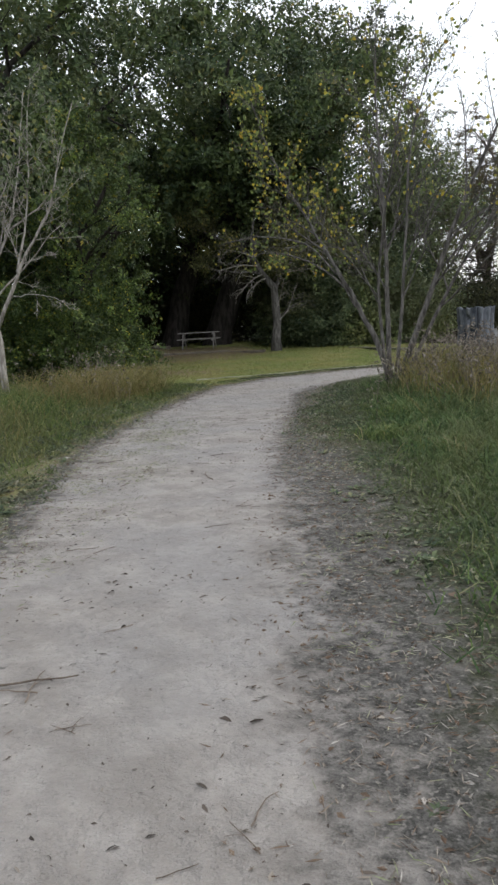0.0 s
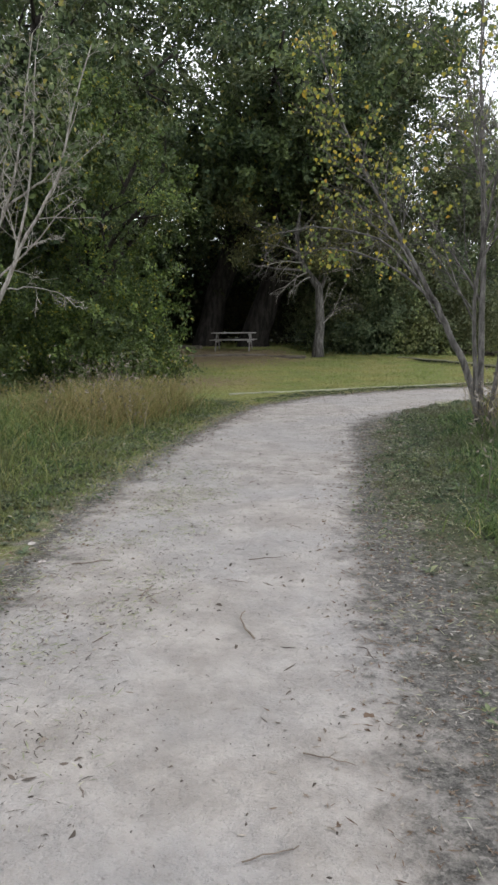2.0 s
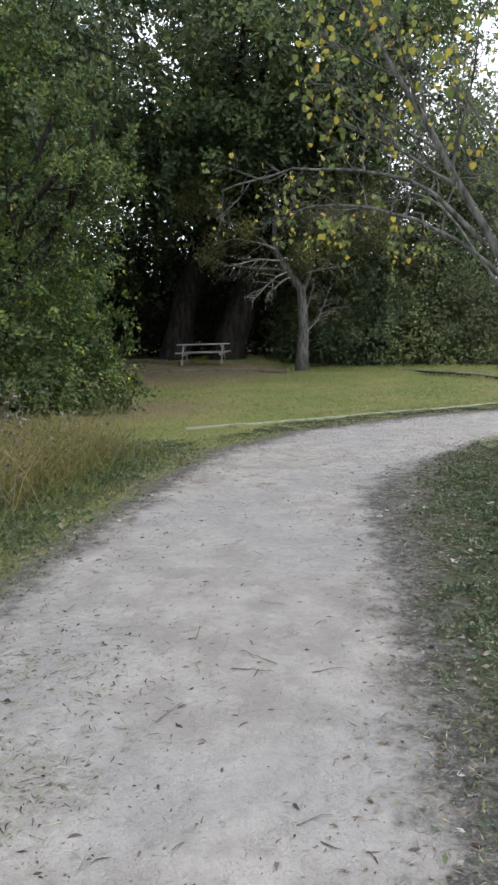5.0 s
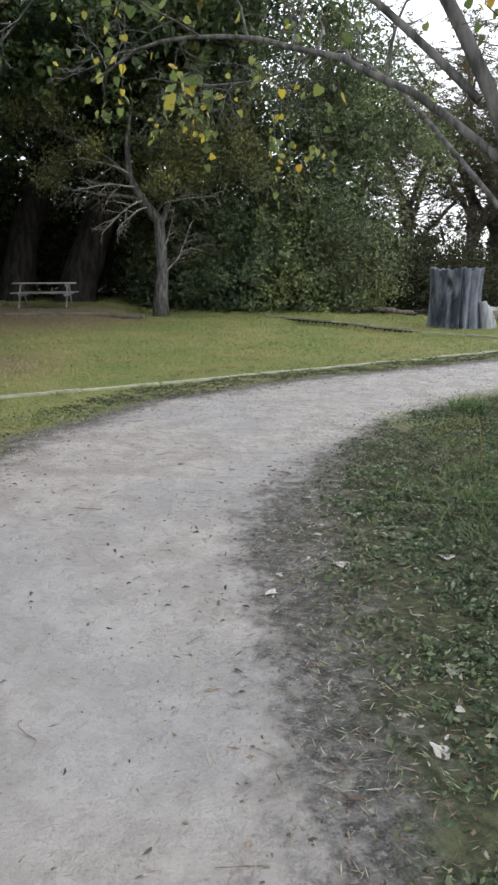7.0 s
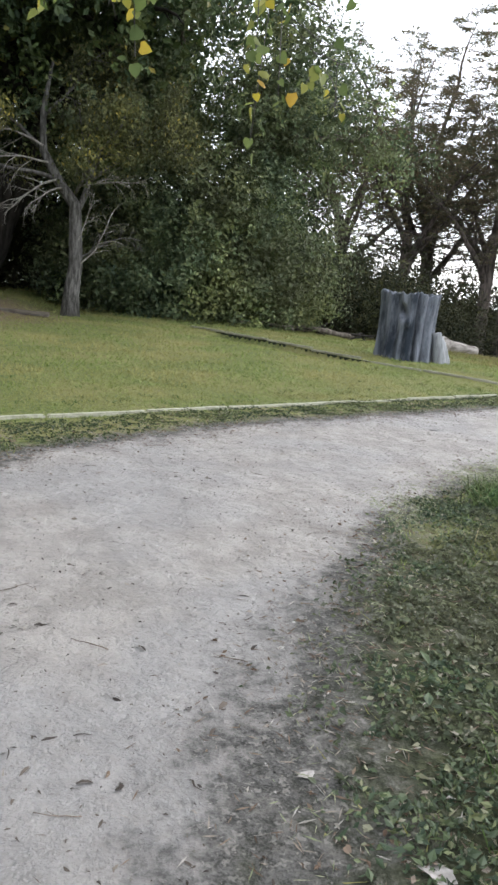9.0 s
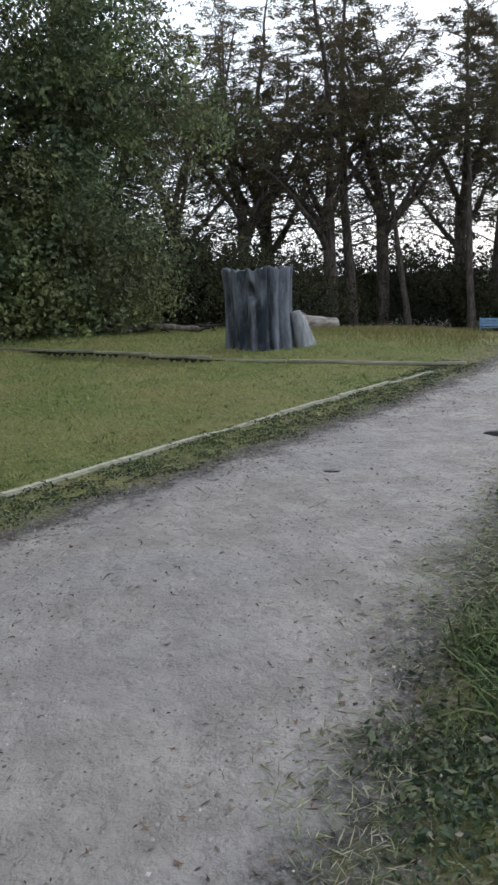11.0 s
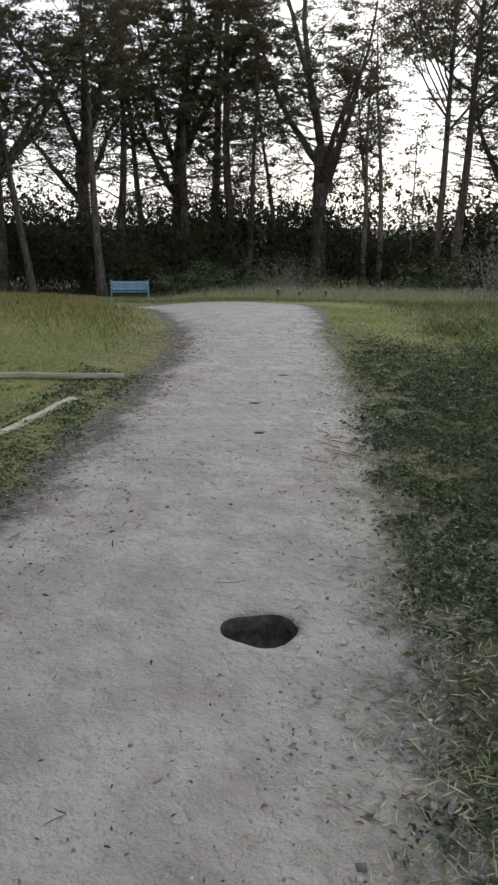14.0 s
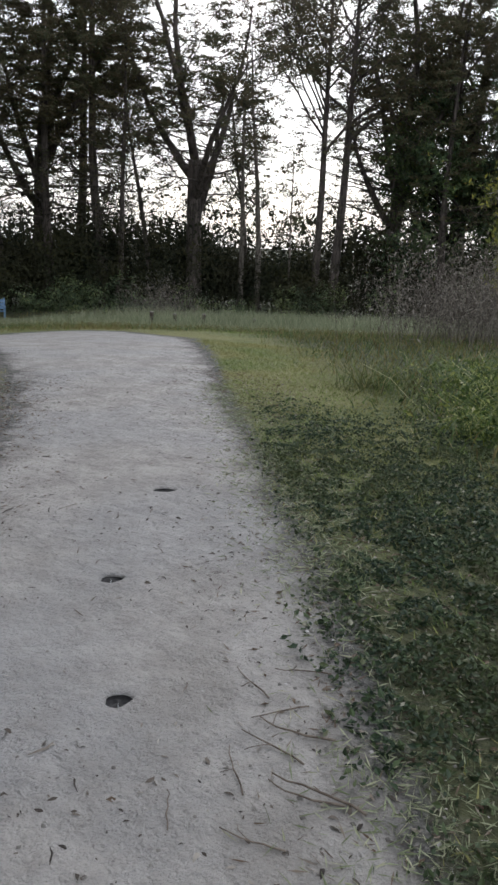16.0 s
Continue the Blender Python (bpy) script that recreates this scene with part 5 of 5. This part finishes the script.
p = sow(5200, -4.5, -1.0, 0, 17.2, lambda x, y: smooth(-path_depth(x, y), 0.1, 0.7) * smooth(patchy(x, y, 0.8, 4), 0.35, 0.65), r)
rosettes(g, p, 0.075, r)
p = sow(3000, 2.5, 13, 15, 25, lambda x, y: smooth(-path_depth(x, y), 0.3, 1.0) * last_side(x, y, 0.3, 0.8) * smooth(patchy(x, y, 0.7, 5), 0.55, 0.8), r)
rosettes(g, p, 0.045, r)
p = sow(150000, -5.5, -1.2, 0, 17, lambda x, y: smooth(-path_depth(x, y) + 0.9 * (patchy(x, y, 0.6, 6) - 0.5), 0.0, 0.8) * (0.3 + 0.7 * smooth(patchy(x, y, 1.1, 7), 0.3, 0.6)) * 0.8, r)
cover(g, p, 0.034, 0.09, r, 0.2, 0.36)
tagged(new("ground_weeds", g.mesh("ground_weeds", M_WEED, False)), "low broad-leaved weeds at the path's edge", "weeds", kind="stuff")

# short bright grass tufts standing in the herbs
g = Geo()
for count, x0, x1, y0, y1, fn, h in ((1900, 0.4, 5, 0, 17, lambda x, y: smooth(-path_depth(x, y) - 0.6 * (1 - smooth(y, 6, 9.5)), 0.25, 1.1) * smooth(patchy(x, y, 1.0, 8), 0.35, 0.7), 0.15),
                                     (700, -5, -1, 0, 17, lambda x, y: smooth(-path_depth(x, y), 0.15, 0.9), 0.22),
                                     (2600, 2.4, 15, 15, 26, lambda x, y: smooth(-path_depth(x, y), 0.25, 0.9) * last_side(x, y, 0.3, 0.9) * smooth(patchy(x, y, 0.9, 9), 0.35, 0.7), 0.085),
                                     (2600, -3.5, 9, 16, 29, lambda x, y: smooth(-path_depth(x, y), 1.05, 1.25) * (0.25 + 0.75 * (1 - smooth(-path_depth(x, y), 1.3, 2.0))) * (1 - smooth(-path_depth(x, y), 3.0, 6.0)) * (1 - smooth((x - 6.25) * 0.564 - (y - 21.3) * 0.826, -0.6, 0)) * smooth(patchy(x, y, 0.7, 17), 0.3, 0.6), 0.09)):
    c = sow(count, x0, x1, y0, y1, fn, r)
    q = np.repeat(c, 16, 0)
    q[:, :2] += r.normal(size=(len(q), 2)) * 0.035
    blades(g, q, h * np.repeat(r.uniform(0.5, 1.3, len(c)), 16) * r.uniform(0.5, 1.2, len(q)), 0.007, 0.8, 2, 0.8, r)
tagged(new("grass_tufts", g.mesh("grass_tufts", M_WILD, False)), "small tufts of grass among the weeds", "grass", kind="stuff")

g = Geo()
edge_band = lambda x, y: np.exp(-((path_depth(x, y) + 0.35) / 0.45) ** 2)
p = sow(420000, -4, 14, -1, 27, lambda x, y: edge_band(x, y) * 0.7 + 0.006, r)
p[:, 2] += 0.008
leaf_set(g, p[::3], 0.028, 0.014, 0.0, 0.9, r)
leaf_set(g, p, 0.05, 0.005, 0.0, 0.92, r)
p = sow(900, -3, 4, 2, 18, lambda x, y: edge_band(x, y), r)
p[:, 2] += 0.014
heart_leaves(g, p, 0.04, r)
tagged(new("leaf_litter", g.mesh("leaf_litter", M_LITTER, False)), "dead leaves and clippings along the path", "leaf litter", kind="stuff")

g = Geo()
on_path = lambda x, y: smooth(path_depth(x, y), -0.35, 0.0) * (0.25 + 0.75 * smooth(patchy(x, y, 0.8, 10), 0.35, 0.75))
early = lambda x, y: on_path(x, y) * (1 - 0.7 * smooth(y, 13, 17))
for count, length, width, where in ((60000, 0.014, 0.005, on_path), (13000, 0.026, 0.009, on_path), (9000, 0.042, 0.012, early), (5000, 0.075, 0.006, on_path)):
    curled(g, sow(count, -3, 14, -1, 27, where, r), length, width, r)
mats = lambda x, y: smooth(path_depth(x, y), -0.5, 0.1) * smooth(-x, 0.35, 1.0) * (1 - smooth(y, 8.5, 11)) * (0.15 + 0.85 * smooth(0.6 * patchy(x, y, 0.5, 15) + 0.4 * patchy(x, y, 0.17, 16), 0.35, 0.75))
curled(g, sow(13000, -2.4, 0, -1, 11, mats, r), 0.05, 0.004, r)
curled(g, sow(8000, -2.4, 0, -1, 11, mats, r), 0.018, 0.007, r)
tagged(new("path_debris", g.mesh("path_debris", M_CHIP, False)), "dark curled leaf scraps and bark flakes on the path", "debris", kind="stuff")

g = Geo()
p = sow(260000, 2, 13, 15.5, 26, lambda x, y: np.exp(-((path_depth(x, y) + 0.12) / 0.26) ** 2) * smooth((x - 6.25) * 0.564 - (y - 21.3) * 0.826, 0, 0.5) * (0.3 + 0.7 * smooth(patchy(x, y, 0.5, 18), 0.3, 0.65)), r)
p[:, 2] += 0.012
leaf_set(g, p, 0.06, 0.005, 0.0, 0.8, r)
p = sow(90000, 0.3, 4.5, -1, 16.5, lambda x, y: smooth(-path_depth(x, y), -0.15, 0.2) * (0.2 + 0.8 * smooth(patchy(x, y, 0.5, 12), 0.4, 0.7)) * 0.6, r)
p[:, 2] += 0.012
leaf_set(g, p[::2], 0.05, 0.004, 0.0, 0.88, r)
p = sow(40000, -4.5, -0.9, -1, 16.5, lambda x, y: smooth(-path_depth(x, y), -0.15, 0.2) * (0.2 + 0.8 * smooth(patchy(x, y, 0.5, 13), 0.4, 0.7)) * 0.5, r)
p[:, 2] += 0.012
leaf_set(g, p[::2], 0.05, 0.004, 0.0, 0.88, r)
p = sow(26000, -2.4, 0, -1, 11, mats, r)
p[:, 2] += 0.01
leaf_set(g, p, 0.055, 0.004, 0.0, 0.85, r)
tagged(new("straw_clippings", g.mesh("straw_clippings", M_PALE_GRASS, False)), "pale dry grass clippings along the path's edge", "clippings", kind="stuff")

g = Geo()
p = sow(260000, -3, 16, -1, 30, lambda x, y: smooth(path_depth(x, y), -0.5, 0.0) * (0.09 + 0.6 * smooth(y, 15, 17) * (1 - smooth(y, 19.5, 21.5)) * smooth(patchy(x, y, 0.7, 14), 0.3, 0.6) + 0.45 * np.exp(-((path_depth(x, y) - 0.1) / 0.42) ** 2) * smooth(y, 8, 16)), r)
s = r.uniform(0.003, 0.010, (len(p), 1)) * (1 + 0.5 * smooth(p[:, 1:2], 13, 16)) * (1 + 0.5 * (r.uniform(0, 1, (len(p), 1)) > 0.985))
octa = np.array([(1, 0, 0), (0, 1, 0), (-1, 0, 0), (0, -1, 0), (0, 0, 0.75), (0, 0, -0.4)])
v = p[:, None] + octa[None] * s[:, None] * r.uniform(0.7, 1.3, (len(p), 6, 1))
k = np.arange(len(p))[:, None] * 6
g.add(v.reshape(-1, 3), np.concatenate([k + list(f) for f in ((0, 1, 4), (1, 2, 4), (2, 3, 4), (3, 0, 4), (1, 0, 5), (2, 1, 5), (3, 2, 5), (0, 3, 5))]))
tagged(new("pebbles", g.mesh("pebbles", M_PEBBLE)), "small limestone pebbles on the path", "pebbles", kind="stuff")


# ---------------------------------------------------------------- things
def stump():
    """Sawn-off giant: fluted weathered shell, ragged top, one buttress."""
    t = thing("tree_stump", at(7.0, 29.45, 0, 0.0), "massive silver-grey weathered tree stump on the lawn", "tree stump")
    n, m = 160, 40
    ang = np.arange(n) * 2 * math.pi / n
    flute = 1.5 * (0.045 * np.sin(3 * ang + 0.6) + 0.035 * np.sin(7 * ang + 2.0 + 1.2 * np.sin(2 * ang)) + 0.014 * np.sin(13 * ang + 2 * np.sin(3 * ang)) + 0.006 * np.sin(29 * ang + 2 * np.sin(5 * ang)))
    groove = -0.28 * np.exp(-((np.angle(np.exp(1j * (ang + 1.12)))) / 0.10) ** 2) - 0.3 * np.exp(-((np.angle(np.exp(1j * (ang + 1.62)))) / 0.07) ** 2) - 0.12 * np.exp(-((np.angle(np.exp(1j * (ang + 0.6)))) / 0.08) ** 2)
    top = 1.60 + 0.02 * np.sin(3 * ang) + 0.022 * np.sin(11 * ang + 1 + np.sin(2 * ang)) + 0.03 * np.sin(27 * ang + 2 * np.sin(4 * ang)) ** 3 - 0.09 * np.exp(-((np.angle(np.exp(1j * (ang + 1.12)))) / 0.12) ** 2)
    g = Geo()
    rows = []
    for k in range(m):
        f = k / (m - 1)
        rad = 0.62 + 0.06 * (1 - f) ** 3 + 0.07 * f ** 3 + (flute + groove) * (0.75 + 0.35 * np.sin(2.2 * f + 3 * ang) * 0.4)
        knot = 0.30 * np.exp(-((np.angle(np.exp(1j * (ang + 2.2)))) / 0.13) ** 2 - ((f - 0.74) / 0.075) ** 2) - 0.09 * np.exp(-((np.angle(np.exp(1j * (ang + 2.0)))) / 0.14) ** 2 - ((f - 0.60) / 0.07) ** 2) + 0.16 * np.exp(-((np.angle(np.exp(1j * (ang + 2.45)))) / 0.05) ** 2 - ((f - 0.55) / 0.2) ** 2)
        rows.append(np.stack([np.cos(ang) * (rad - knot), np.sin(ang) * (rad - knot), -0.06 + (top + 0.06) * f], 1))
    for sc, dz in ((0.86, -0.03), (0.72, -0.22), (0.5, -0.34), (0.05, -0.38)):
        rows.append(rows[m - 1] * [sc, sc, 1] + [0, 0, dz])
    q = len(rows)
    i, j = np.meshgrid(np.arange(q - 1), np.arange(n), indexing="ij")
    a0, a1 = (i * n + j).ravel(), (i * n + (j + 1) % n).ravel()
    g.add(np.concatenate(rows), np.concatenate([np.stack([a0, a1, a1 + n], 1), np.stack([a0, a1 + n, a0 + n], 1)]))
    part("trunk", g.mesh("trunk", M_STUMP), t)
    b = Geo()
    for k, (dx, h, w) in enumerate(((0.0, 0.72, 0.16), (0.13, 0.62, 0.12), (0.24, 0.5, 0.09))):
        z = np.linspace(-0.06, h, 9)
        f = (z + 0.06) / (h + 0.06)
        pts = np.stack([0.74 + dx + 0.12 * (1 - f) - 0.06 * f, -0.22 + 0.05 * k + 0 * f, z], 1)
        tube(b, pts, w * (1.15 - 0.45 * f), 9)
    part("buttress", b.mesh("buttress", M_SPLIT), t, "splintered paler buttress")


def picnic_table(m, group="picnic tables under the oaks"):
    t = thing("picnic_table", m, "grey weathered wooden picnic table under the oaks", "picnic table", group)
    plank = box_mesh("tabletop_plank", (1.9, 0.135, 0.04), M_PLANK)
    for k in range(5):
        part("tabletop_plank", plank, t, "", pose(0, (k - 2) * 0.145, 0.74))
    seat = box_mesh("seat_plank", (1.9, 0.24, 0.04), M_PLANK)
    leg = box_mesh("leg", (0.045, 0.09, 0.92), M_PLANK)
    beam = box_mesh("seat_beam", (0.045, 1.5, 0.09), M_PLANK)
    cleat = box_mesh("cleat", (0.045, 0.7, 0.08), M_PLANK)
    for s in (-1, 1):
        part("seat_plank", seat, t, "", pose(0, s * 0.64, 0.45))
        part("seat_beam", beam, t, "", pose(s * 0.68, 0, 0.385))
        part("cleat", cleat, t, "", pose(s * 0.68, 0, 0.68))
        for q in (-1, 1):
            part("leg", leg, t, "", pose(s * 0.72, q * 0.42, 0.36, q * 36))
    return t


def bench():
    t = thing("park_bench", at(28.5, 48.8, -38), "faded blue-painted slatted park bench facing the path", "bench")
    slat = box_mesh("slat", (1.8, 0.035, 0.13), M_BLUE)
    for k in range(3):
        part("back_slat", slat, t, "", pose(0, 0.26 + 0.03 * k, 0.58 + 0.15 * k, -10))
    flat = box_mesh("seat_slat", (1.8, 0.12, 0.035), M_BLUE)
    for k in range(3):
        part("seat_slat", flat, t, "", pose(0, -0.18 + 0.14 * k, 0.45))
    for s in (-1, 1):
        part("front_leg", box_mesh("front_leg", (0.07, 0.07, 0.62), M_BLUE), t, "", pose(s * 0.93, -0.2, 0.31))
        part("back_leg", box_mesh("back_leg", (0.07, 0.07, 1.02), M_BLUE), t, "", pose(s * 0.93, 0.3, 0.5, -8))
        part("armrest", box_mesh("armrest", (0.10, 0.58, 0.04), M_BLUE), t, "", pose(s * 0.93, 0.02, 0.64))
        part("seat_rail", box_mesh("seat_rail", (0.05, 0.5, 0.08), M_BLUE), t, "", pose(s * 0.93, 0.03, 0.39))


def post(x, y, h, tilt):
    t = thing("wooden_post", at(x, y, 0, 0.05) @ pose(0, 0, 0, tilt, tilt * 0.6, 30), "short dark wooden post in the grass beyond the path", "post", "row of short posts")
    g = Geo()
    z = np.linspace(0, h, 7)
    tube(g, np.stack([0.006 * np.sin(9 * z), 0.006 * np.cos(7 * z), z], 1), 0.075 + 0.006 * np.sin(11 * z), 12)
    part("shaft", g.mesh("shaft", M_POST), t)
    g = Geo()
    tube(g, [(0, 0, h - 0.002), (0, 0, h + 0.02), (0, 0, h + 0.03)], (0.074, 0.072, 0.06), 12)
    part("top", g.mesh("top", M_POST_TOP), t, "pale sawn top")


stump()
picnic_table(at(-4.95, 33.4, 3))
picnic_table(at(-12.6, 31.5, 20))
bench()
for x, y, h, tilt in ((27.9, 38.6, 0.62, 3), (28.6, 38.0, 0.56, -2), (29.3, 37.2, 0.6, 2), (31.0, 36.0, 0.5, 3), (32.2, 35.2, 0.48, -3)):
    post(x, y, h, tilt)


def fallen_log(points, radius, label, seed, mat=None):
    r = np.random.default_rng(seed)
    g = Geo()
    pts = np.array(points, float)
    k = np.linspace(0, len(pts) - 1, 16)
    p = np.stack([np.interp(k, np.arange(len(pts)), pts[:, c]) for c in range(3)], 1)
    p[:, 2] += land(p[:, 0], p[:, 1])
    tube(g, p, radius * (1 + 0.12 * r.normal(size=16)), 12)
    t = tagged(new("fallen_log", g.mesh("fallen_log", mat or M_LOG)), label, "log")
    return t


fallen_log(((9.6, 37.0, 0.22), (11.2, 37.5, 0.26), (13.0, 37.9, 0.16)), 0.25, "bleached fallen log lying behind the stump", 3)
fallen_log(((3.6, 37.2, 0.06), (4.6, 37.4, 0.16), (5.9, 37.0, 0.12)), 0.055, "grey fallen branch lying in the grass", 4, M_BARK_BROWN)
fallen_log(((5.6, 38.0, 0.12), (7.0, 37.6, 0.22), (8.3, 37.9, 0.10)), 0.09, "dark weathered log in the brush", 5, M_BARK_BROWN)
r = np.random.default_rng(6)
for k in range(14):
    x, y, a = r.uniform(3.5, 9.5), r.uniform(37.0, 38.6), r.uniform(0, 3.1)
    g = Geo()
    lp, lr = limb((0, 0, r.uniform(0.05, 0.25)), (math.cos(a), math.sin(a), r.uniform(-0.1, 0.25)), r.uniform(0.9, 2.0), 0.035, 0.01, 6, -0.02, 0.12, r)
    tube(g, lp, lr, 6)
    ob = tagged(new("dead_branch", g.mesh("dead_branch", M_BARK_DARK)), "dead branch in the brush pile behind the stump", "branch", "brush pile")
    ob.matrix_basis = at(x, y)


def edging(points, size, pieces, mat, name, piece, label, seed, lift):
    r = np.random.default_rng(seed)
    pts = np.array(points, float)
    seg = np.linalg.norm(np.diff(pts, axis=0), axis=1)
    cum = np.concatenate([[0], np.cumsum(seg)])
    mid = pts[len(pts) // 2]
    t = thing(name, pose(mid[0], mid[1], float(land(np.array(mid[0]), np.array(mid[1])))), label, "edging")
    ends = np.linspace(0, cum[-1], pieces + 1)
    where = lambda s: np.array([np.interp(s, cum, pts[:, 0]), np.interp(s, cum, pts[:, 1])])
    for k in range(pieces):
        a, b = where(ends[k]), where(ends[k + 1])
        c = (a + b) / 2 + r.normal(size=2) * 0.012
        me = box_mesh(piece, (np.linalg.norm(b - a) - 0.02, size[0], size[1]), mat, 0.012, 0.008, seed + k)
        z = float(land(np.array(c[0]), np.array(c[1]))) + lift + r.normal() * 0.006
        ob = part(piece, me, t, "", pose(c[0] - mid[0], c[1] - mid[1], z - t.location.z, 0, r.normal() * 0.4, math.degrees(math.atan2(b[1] - a[1], b[0] - a[0]))))


edging(((-2.5, 18.25), (0.4, 19.95), (3.1, 21.6), (5.2, 22.85), (7.45, 24.05)), (0.085, 0.11), 10, M_STONE, "path_edging", "edging_stone", "pale stone edging strip between lawn and path", 11, -0.03)
edging(((8.35, 24.46), (6.96, 25.94), (5.57, 27.55), (4.43, 29.21), (3.35, 30.74), (2.0, 32.63)), (0.075, 0.05), 7, M_EDGE, "lawn_edging", "cap_timber", "old grey timber edging along a sunk strip of the lawn", 12, 0.03)
edging(((5.57, 27.55), (4.43, 29.21), (3.35, 30.74), (2.6, 31.8)), (0.05, 0.24), 4, M_SHADED_MOSS, "retaining_board", "board", "damp mossy boards, darkened for shade, under the grey timber edging", 15, -0.118)
edging(((-9.9, 36.4), (-6.6, 34.3)), (0.18, 0.18), 2, M_TIMBER, "picnic_edging", "timber", "dark timbers lying beside the picnic ground", 13, 0.06)
edging(((-6.6, 31.6), (-3.7, 32.0), (-1.7, 31.4)), (0.14, 0.12), 3, M_TIMBER, "picnic_edging", "timber", "grey timbers edging the bare picnic ground", 14, 0.03)


# twigs and pale leaves on the path
def twig_mesh(seed):
    r = np.random.default_rng(seed)
    g = Geo()
    lp, lr = limb((-0.08, 0, 0.006), (1, 0.2 * r.normal(), 0), 0.17, 0.0024, 0.0012, 6, 0, 0.25, r)
    lp[:, 2] = 0.004 + 0.004 * r.uniform(size=7)
    tube(g, lp, lr, 5)
    if seed % 2:
        bp, br = limb(lp[3], (0.6, 0.8, 0.02), 0.06, 0.0014, 0.0008, 4, 0, 0.2, r)
        tube(g, bp, br, 4)
    return g.mesh("twig", M_TWIG)


twigs = [twig_mesh(k) for k in range(6)]
r = np.random.default_rng(101)
spots = [(0.84, 0.45, 65, 1.2), (0.80, 0.33, 115, 1.0), (-0.16, 1.20, 5, 2.4), (-0.05, 1.14, 40, 1.7), (-0.25, 1.18, 155, 1.6), (0.09, 0.90, 30, 0.8), (0.11, 0.91, 80, 0.7), (0.07, 0.88, 140, 0.8), (0.63, 0.18, 20, 0.8), (0.0, 1.83, 165, 1.0), (-0.58, 3.02, 0, 1.4), (0.4, 4.13, 0, 1.3),
         (-0.09, 5.34, 104, 2.6), (-0.28, 6.03, 150, 1.0), (-0.14, 6.48, 10, 1.6), (-0.70, 5.68, 30, 1.6), (-0.72, 5.66, 110, 1.2), (-0.76, 5.72, 70, 1.1), (0.59, 5.22, 140, 1.5), (-1.33, 6.21, 10, 1.8), (-0.84, 5.06, 60, 1.0),
         (-0.23, 10.38, 110, 1.0), (-0.25, 9.60, 125, 1.6), (-0.29, 9.46, 10, 1.3), (0.09, 9.45, 15, 1.2), (0.24, 10.70, 165, 0.9), (0.98, 10.63, 60, 1.6), (-0.59, 16.83, 140, 1.3), (4.25, 19.5, 35, 1.0),
         (8.10, 21.91, 80, 1.3), (7.99, 21.66, 95, 1.8), (7.89, 21.66, 70, 1.5), (7.78, 21.47, 85, 2.0), (7.60, 21.50, 45, 1.2), (7.49, 21.75, 20, 1.0), (7.69, 21.72, 60, 1.3), (7.75, 21.50, 95, 1.6), (8.05, 21.75, 130, 1.3), (8.3, 21.8, 110, 1.4)]
cand = sow(900, -2.2, 13, 1, 25.5, lambda x, y: smooth(path_depth(x, y), -0.1, 0.2) * 0.4, r)
spots += [(x, y, r.uniform(0, 180), r.uniform(0.5, 1.3)) for x, y, z in cand[:90]]
spots = [q for q in spots if min(math.hypot(q[0] - h[0], q[1] - h[1]) for h in HOLES) > 0.25]
for k, (x, y, turn, sc) in enumerate(spots):
    ob = tagged(new("twig", twigs[k % 6]), "small dead twig lying on the path", "twig", "twigs on the path")
    ob.matrix_basis = at(x, y, turn, 0, sc)

g = Geo()
ring = [(0.06 * (1 + 0.25 * math.sin(3 * a) + 0.1 * math.sin(7 * a)) * math.cos(a), 0.042 * (1 + 0.2 * math.sin(4 * a)) * math.sin(a), 0.012 + 0.008 * math.sin(2 * a)) for a in np.arange(16) * math.pi / 8]
g.add([(0, 0, 0.006)] + ring, [(0, 1 + k, 1 + (k + 1) % 16) for k in range(16)])
pale = g.mesh("dead_leaf", M_PALE_LEAF)
for k, (x, y) in enumerate(((0.52, 12.60), (0.46, 12.38), (1.10, 11.59), (1.09, 13.49), (0.80, 13.18), (1.29, 10.83), (1.42, 10.73), (1.40, 12.65), (0.84, 13.91), (1.25, 13.3), (0.9, 11.1), (1.5, 13.9), (-2.0, 7.25), (-1.7, 6.2), (-1.95, 6.6), (0.85, 12.7), (1.35, 12.2), (1.6, 11.4), (1.9, 13.0), (-1.75, 13.2), (-1.6, 11.9))):
    ob = tagged(new("dead_leaf", pale), "bleached curled dead leaf beside the path", "leaf", "pale dead leaves")
    ob.matrix_basis = at(x, y, 47 * k, 0, 0.45 + 0.12 * (k % 4))
for x, y, dz, turn, sc in ((5.645, 20.37, 0.11, 20, 0.6),):
    ob = tagged(new("dead_leaf", pale), "white dead leaf lying in the hole in the path", "leaf", "pale dead leaves")
    ob.matrix_basis = at(x, y, turn, dz, sc) @ pose(0, 0, 0, 25, 10)
for x, y, dz, turn in ((5.70, 20.40, 0.14, 95), (5.74, 20.37, 0.14, 40), (5.68, 20.37, 0.14, 120)):
    ob = tagged(new("twig", twigs[1]), "small dead twig lying in the hole in the path", "twig", "twigs on the path")
    ob.matrix_basis = at(x, y, turn, dz, 0.8)
